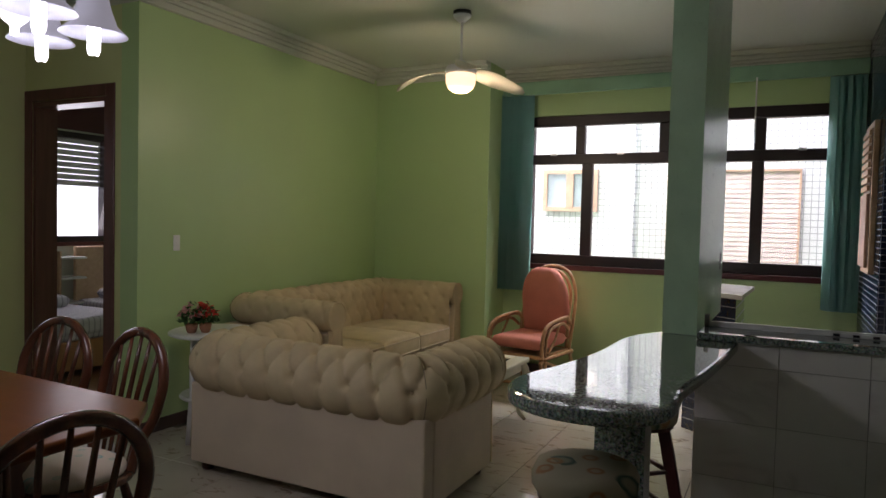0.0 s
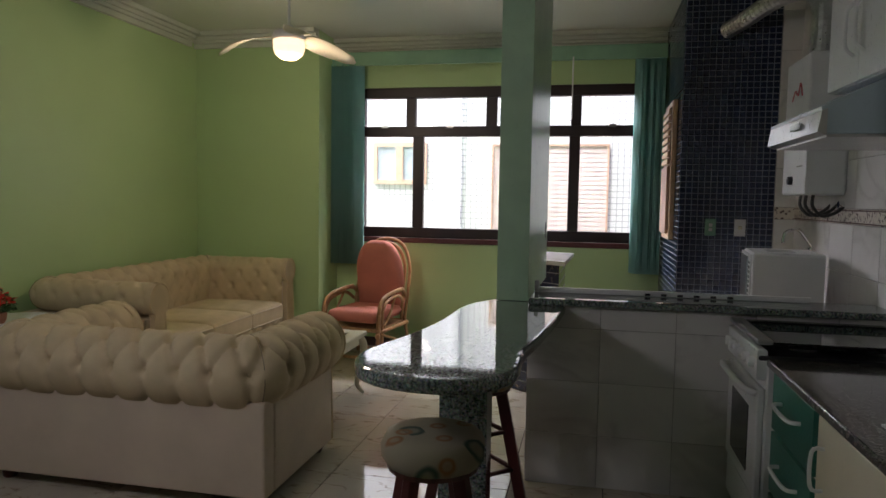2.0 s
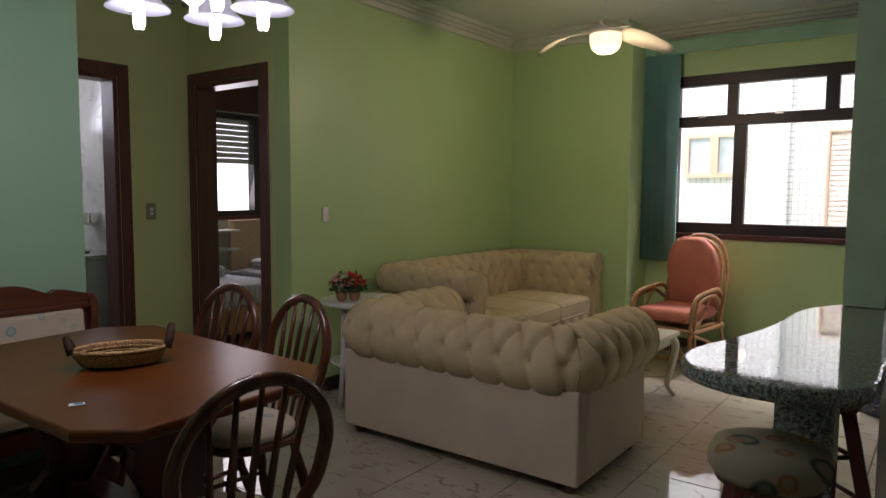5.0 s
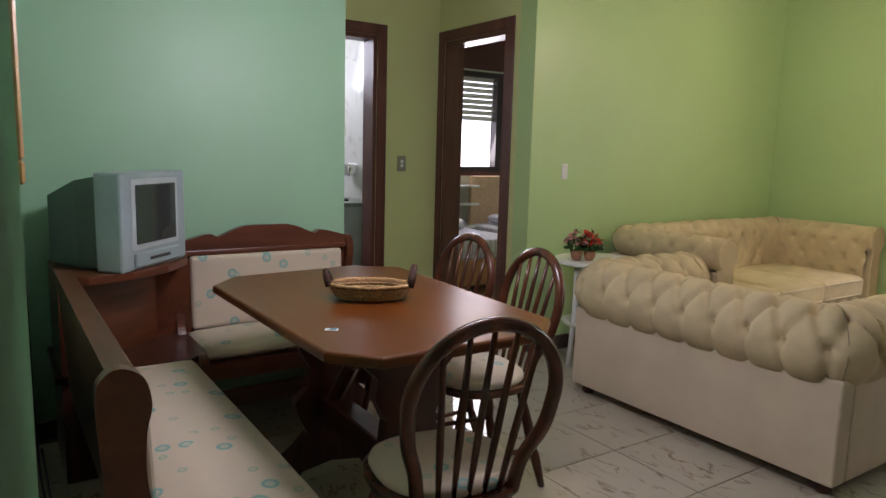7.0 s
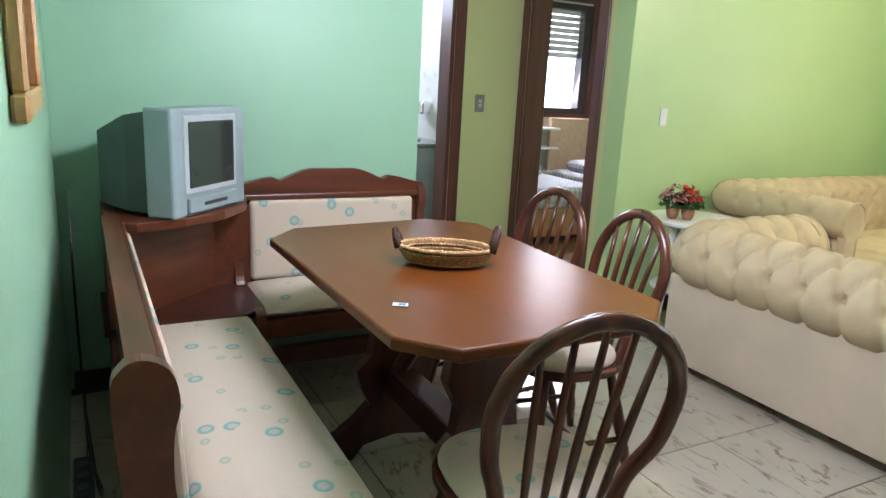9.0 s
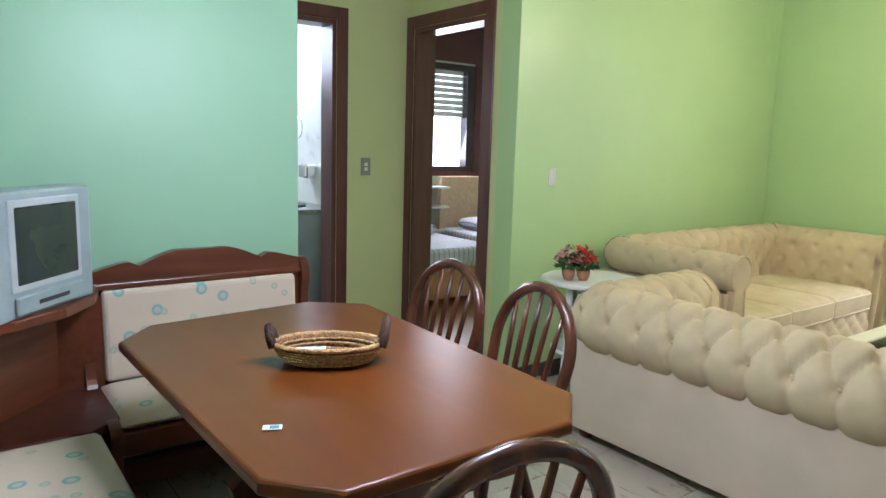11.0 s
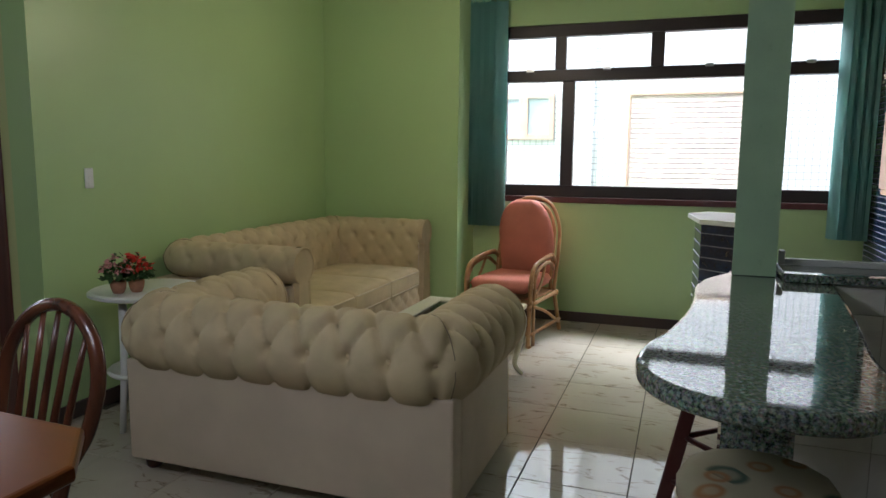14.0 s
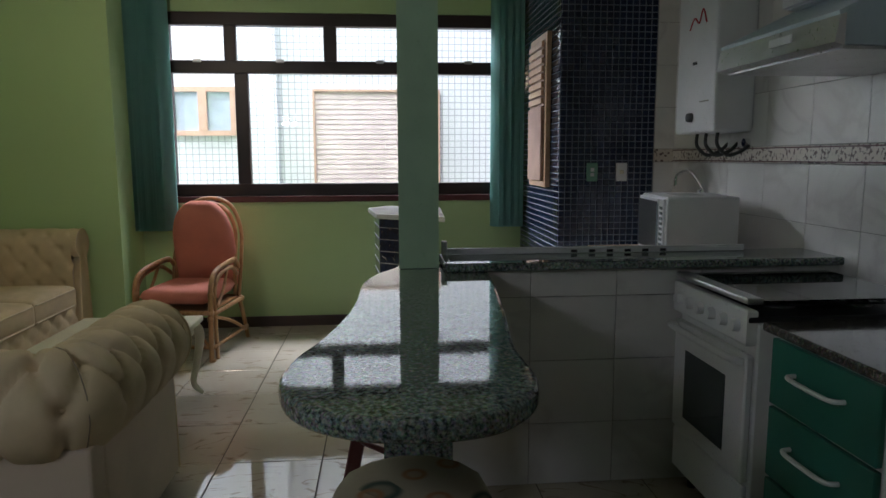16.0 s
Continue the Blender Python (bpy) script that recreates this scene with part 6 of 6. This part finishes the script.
pull = bpy.data.objects["blind_pelmet"]
part("control_wand", tube([(-0.20, WIN_Y - 0.18, 2.52), (-0.20, WIN_Y - 0.18, 2.02)], 0.006, 8), WHITEP, pull)

# ---------- bedroom ----------
structure("wall_bedroom_north", box(-7.0, 6.13, 0, NW_X - 0.15, 6.3, CEIL), CEILM, "plain painted bedroom wall")
BX = -6.50
b = box(BX - 0.2, HALL_Y + 0.15, 0, BX, 4.30, CEIL)
box(BX - 0.2, 5.20, 0, BX, 6.13, CEIL, bm=b)
box(BX - 0.2, 4.30, 0, BX, 5.20, 1.06, bm=b)
box(BX - 0.2, 4.30, 2.18, BX, 5.20, CEIL, bm=b)
structure("wall_bedroom_west", b, CEILM, "plain painted bedroom wall with a window")
structure("wall_bedroom_south", box(BX, HALL_Y, 0, HALL_X - 0.15, HALL_Y + 0.15, CEIL), CEILM, "plain painted bedroom wall")
structure("wood_lining", box(BX + 0.001, HALL_Y + 0.16, 2.20, BX + 0.02, 6.12, CEIL - 0.001), SILLW, "dark reddish wood lining above the bedroom window")
w2 = tagged(new("window_2"), "dark-framed bedroom window with a half-lowered white roller shutter", kind="structure")
b = box(BX - 0.10, 4.30, 1.06, BX + 0.01, 4.36, 2.18)
box(BX - 0.10, 5.10, 1.06, BX + 0.01, 5.20, 2.18, bm=b)
box(BX - 0.10, 4.36, 2.12, BX + 0.01, 5.10, 2.18, bm=b)
box(BX - 0.10, 4.36, 1.06, BX + 0.01, 5.10, 1.12, bm=b)
part("window_frame", b, FRAME, w2)
part("architrave", box(BX + 0.001, 5.20, 0.98, BX + 0.02, 5.30, 2.20), SILLW, w2)
part("sill", box(BX, 4.30, 1.02, BX + 0.03, 5.30, 1.06), SILLW, w2)
b = bmesh.new()
for i in range(8):
    box(BX - 0.08, 4.36, 1.64 + i * 0.062, BX - 0.065, 5.10, 1.64 + i * 0.062 + 0.054, bevel=0.004, bm=b)
part("roller_shutter", b, WHITEP, w2, "white slatted roller shutter")
# Plain panel that glows by itself, added to make the bedroom window bright
structure("backdrop_west", box(-9.3, 2.0, -3, -9.2, 7.5, 6), emitter("backdrop_glow", (0.9, 0.93, 1.0), 1.3), "plain glowing backdrop panel outside the bedroom window")


def bed(x0, y0, x1, y1, label):
    t = thing("bed", label, "bed")
    part("base", box(x0, y0, 0.06, x1, y1, 0.30, bevel=0.006), mat("orange_birch", (0.45, 0.22, 0.10), 0.45), t)
    part("mattress", box(x0 + 0.01, y0 + 0.01, 0.30, x1 - 0.01, y1 - 0.01, 0.46, bevel=0.03, seg=3), PLAID, t)
    part("cover", box(x0 - 0.005, y0 - 0.008, 0.34, x1 + 0.008, y1 + 0.005, 0.485, bevel=0.035, seg=3), PLAID, t, "plaid bedcover")
    part("pillow", pillow(0.40, 0.62, 0.14), PLAID, t, smooth=True, m=pose(x0 + 0.30, (y0 + y1) / 2, 0.54))
    part("headboard", box(x0 - 0.05, y0 - 0.02, 0.0, x0 - 0.006, y1 + 0.02, 1.02, bevel=0.008), LIGHTWOOD, t, "pale birch headboard")
    return t


bed(-6.36, 4.70, -4.75, 5.55, "single bed with plaid cover and pale birch headboard by the window")
bed(-6.36, 3.55, -5.15, 4.42, "single bed with plaid cover and orange birch base")
shf = thing("bedside_shelf", "pale open bedside shelf", "shelf")
for z in (0.45, 0.70, 0.90):
    part("board", box(-6.47, 4.45, z, -6.25, 4.72, z + 0.02), WHITEP, shf)
part("side", box(-6.47, 4.43, 0.0, -6.25, 4.449, 0.98), LIGHTWOOD, shf)

# ---------- bathroom ----------
structure("wall_bath_west", box(-7.0, 0.9, 0, -6.85, HALL_Y, CEIL), KTILE, "white tiled bathroom wall")
structure("wall_bath_south", box(-6.85, 0.9, 0, HALL_X - 0.15, 1.05, CEIL), KTILE, "white tiled bathroom wall")
structure("wall_bath_north", box(-6.85, HALL_Y - 0.12, 0, HALL_X - 0.15, HALL_Y - 0.001, CEIL), WMARBLE, "white tiled bathroom wall")
# Added lamp that brightens the bathroom; no window is built there
lamp("bathroom_fill_light", "AREA", look((-6.6, 2.0, 2.2), (-5.0, 2.2, 1.0)), 20, (0.78, 0.88, 1.0), size=0.7)
vn = thing("vanity", "grey bathroom vanity with a granite top and dark basin", "vanity")
part("cabinet", box(-6.2, 2.35, 0.10, -5.2, HALL_Y - 0.13, 0.82, bevel=0.004), mat("grey_laminate", (0.22, 0.25, 0.27), 0.5), vn)
part("top", box(-6.22, 2.32, 0.82, -5.18, HALL_Y - 0.125, 0.85, bevel=0.005), GRANITE, vn)
part("basin", lathe([(0.0, 0.85), (0.16, 0.85), (0.17, 0.857), (0.15, 0.857), (0.0, 0.852)], 24), BLACKP, vn, m=pose(-5.6, 2.62, 0.001))
shw = thing("shower_screen", "clear glass shower screen with a steel post and knob", "shower")
part("post", box(-5.62, 2.14, 0.0, -5.59, 2.17, 1.95), METAL, shw)
part("glass", box(-6.8, 2.15, 0.05, -5.62, 2.158, 1.9), GLASS, shw)
part("knob", tube([(-5.60, 2.19, 1.55), (-5.60, 2.30, 1.55)], 0.018, 10), METAL, shw)
hl = thing("towel_ring", "round chrome towel ring on the bathroom wall", "towel ring")
part("ring", tube([(-5.9 + 0.09 * math.cos(a / 12 * math.pi), HALL_Y - 0.15, 1.45 + 0.09 * math.sin(a / 12 * math.pi)) for a in range(24)], 0.006, 6, closed=True), CHROME, hl, smooth=True)
disp = thing("paper_holder", "chrome paper holder on the bathroom wall", "holder")
part("cover", box(-5.75, HALL_Y - 0.22, 1.05, -5.60, HALL_Y - 0.121, 1.16, bevel=0.02, seg=2), CHROME, disp)


# ---------- tiles, last ----------
floor_ob = bpy.data.objects["floor"]
P_, X0_, Y0_ = 0.432, -1.230, 4.149
i0, i1 = math.floor((HALL_X - X0_) / P_), math.ceil((EAST_X - X0_) / P_)
j0, j1 = math.floor((-0.6 - Y0_) / P_), math.ceil((WIN_Y - Y0_) / P_)
tile_me = mesh_of(box(-P_ / 2 + 0.0022, -P_ / 2 + 0.0022, -0.006, P_ / 2 - 0.0022, P_ / 2 - 0.0022, 0.0, bevel=0.0015), "tile", FLOORT)
rest = bmesh.new()
count = 0
for i in range(i0, i1):
    for j in range(j0, j1):
        x, y = X0_ + (i + 0.5) * P_, Y0_ + (j + 0.5) * P_
        if x > EAST_X + 0.1 or (x < NW_X and not (1.2 < y < HALL_Y + 0.4)):
            continue
        ob = new("tile", tile_me)
        ob.parent = floor_ob
        ob.location = (x, y, 0)
        count += 1
structure("floor_bedroom", box(-7.0, HALL_Y + 0.15, -0.006, NW_X - 0.151, 6.3, 0.001), wood("bedroom_floor_wood", (0.3, 0.15, 0.07), (0.2, 0.1, 0.05), 0.4), "brown wooden bedroom floor")


def wall_tiles(parent, u0, u1, zs, w, make, name="tile"):
    cache = {}
    n = 0
    for z0, z1 in zip(zs, zs[1:]):
        u = u0
        while u < u1 - 0.02:
            ue = min(u + w, u1)
            key = (round(ue - u, 4), round(z1 - z0, 4))
            if key not in cache:
                cache[key] = mesh_of(box(0.0012, -0.006, 0.0012, key[0] - 0.0012, 0.0, key[1] - 0.0012, bevel=0.001), name, KTILE)
            ob = new(name, cache[key])
            ob.parent = parent
            ob.matrix_basis = make(u, z0)
            n += 1
            u = ue
    return n


wall_tiles(bpy.data.objects["wall_bar"], -0.303, EAST_X, [0.0, 0.25, 0.503, 0.755, 0.858], 0.335, lambda u, z: pose(u, 3.4155, z))
east = bpy.data.objects["wall_kitchen_east"]
zs = [0.0, 0.25, 0.50, 0.75, 1.0, 1.25]
wall_tiles(east, -5.0, -0.3, zs, 0.34, lambda u, z: pose(EAST_X, -u, z, 0, 0, -90))
wall_tiles(east, -5.0, -0.3, [1.33, 1.58, 1.83, 2.08, 2.33, 2.58, CEIL], 0.34, lambda u, z: pose(EAST_X, -u, z, 0, 0, -90))
north = bpy.data.objects["wall_kitchen_north"]
wall_tiles(north, 1.14, EAST_X, [0.0, 0.25, 0.50, 0.75, 1.0, 1.25], 0.34, lambda u, z: pose(u, 5.0, z))
wall_tiles(north, 1.14, EAST_X, [1.33, 1.58, 1.83, 2.08, 2.33, 2.58, CEIL], 0.34, lambda u, z: pose(u, 5.0, z))
BORDER = mat("ornamental_border", (0.62, 0.56, 0.47), 0.3, second=(0.09, 0.05, 0.04), scale=62, spread=(0.40, 0.47))
for nm, q in (("a", box(EAST_X - 0.008, 0.3, 1.252, EAST_X - 0.0005, 5.0, 1.328, bevel=0.001)), ("b", box(1.14, 4.992, 1.252, EAST_X - 0.009, 4.9995, 1.328, bevel=0.001))):
    structure("border_strip", q, BORDER, "narrow ornamental tile border with brown scrolls")
for z in (1.256, 1.318):
    structure("trim", box(EAST_X - 0.011, 0.3, z, EAST_X - 0.0085, 4.99, z + 0.006), SILLW, "thin brown border line")
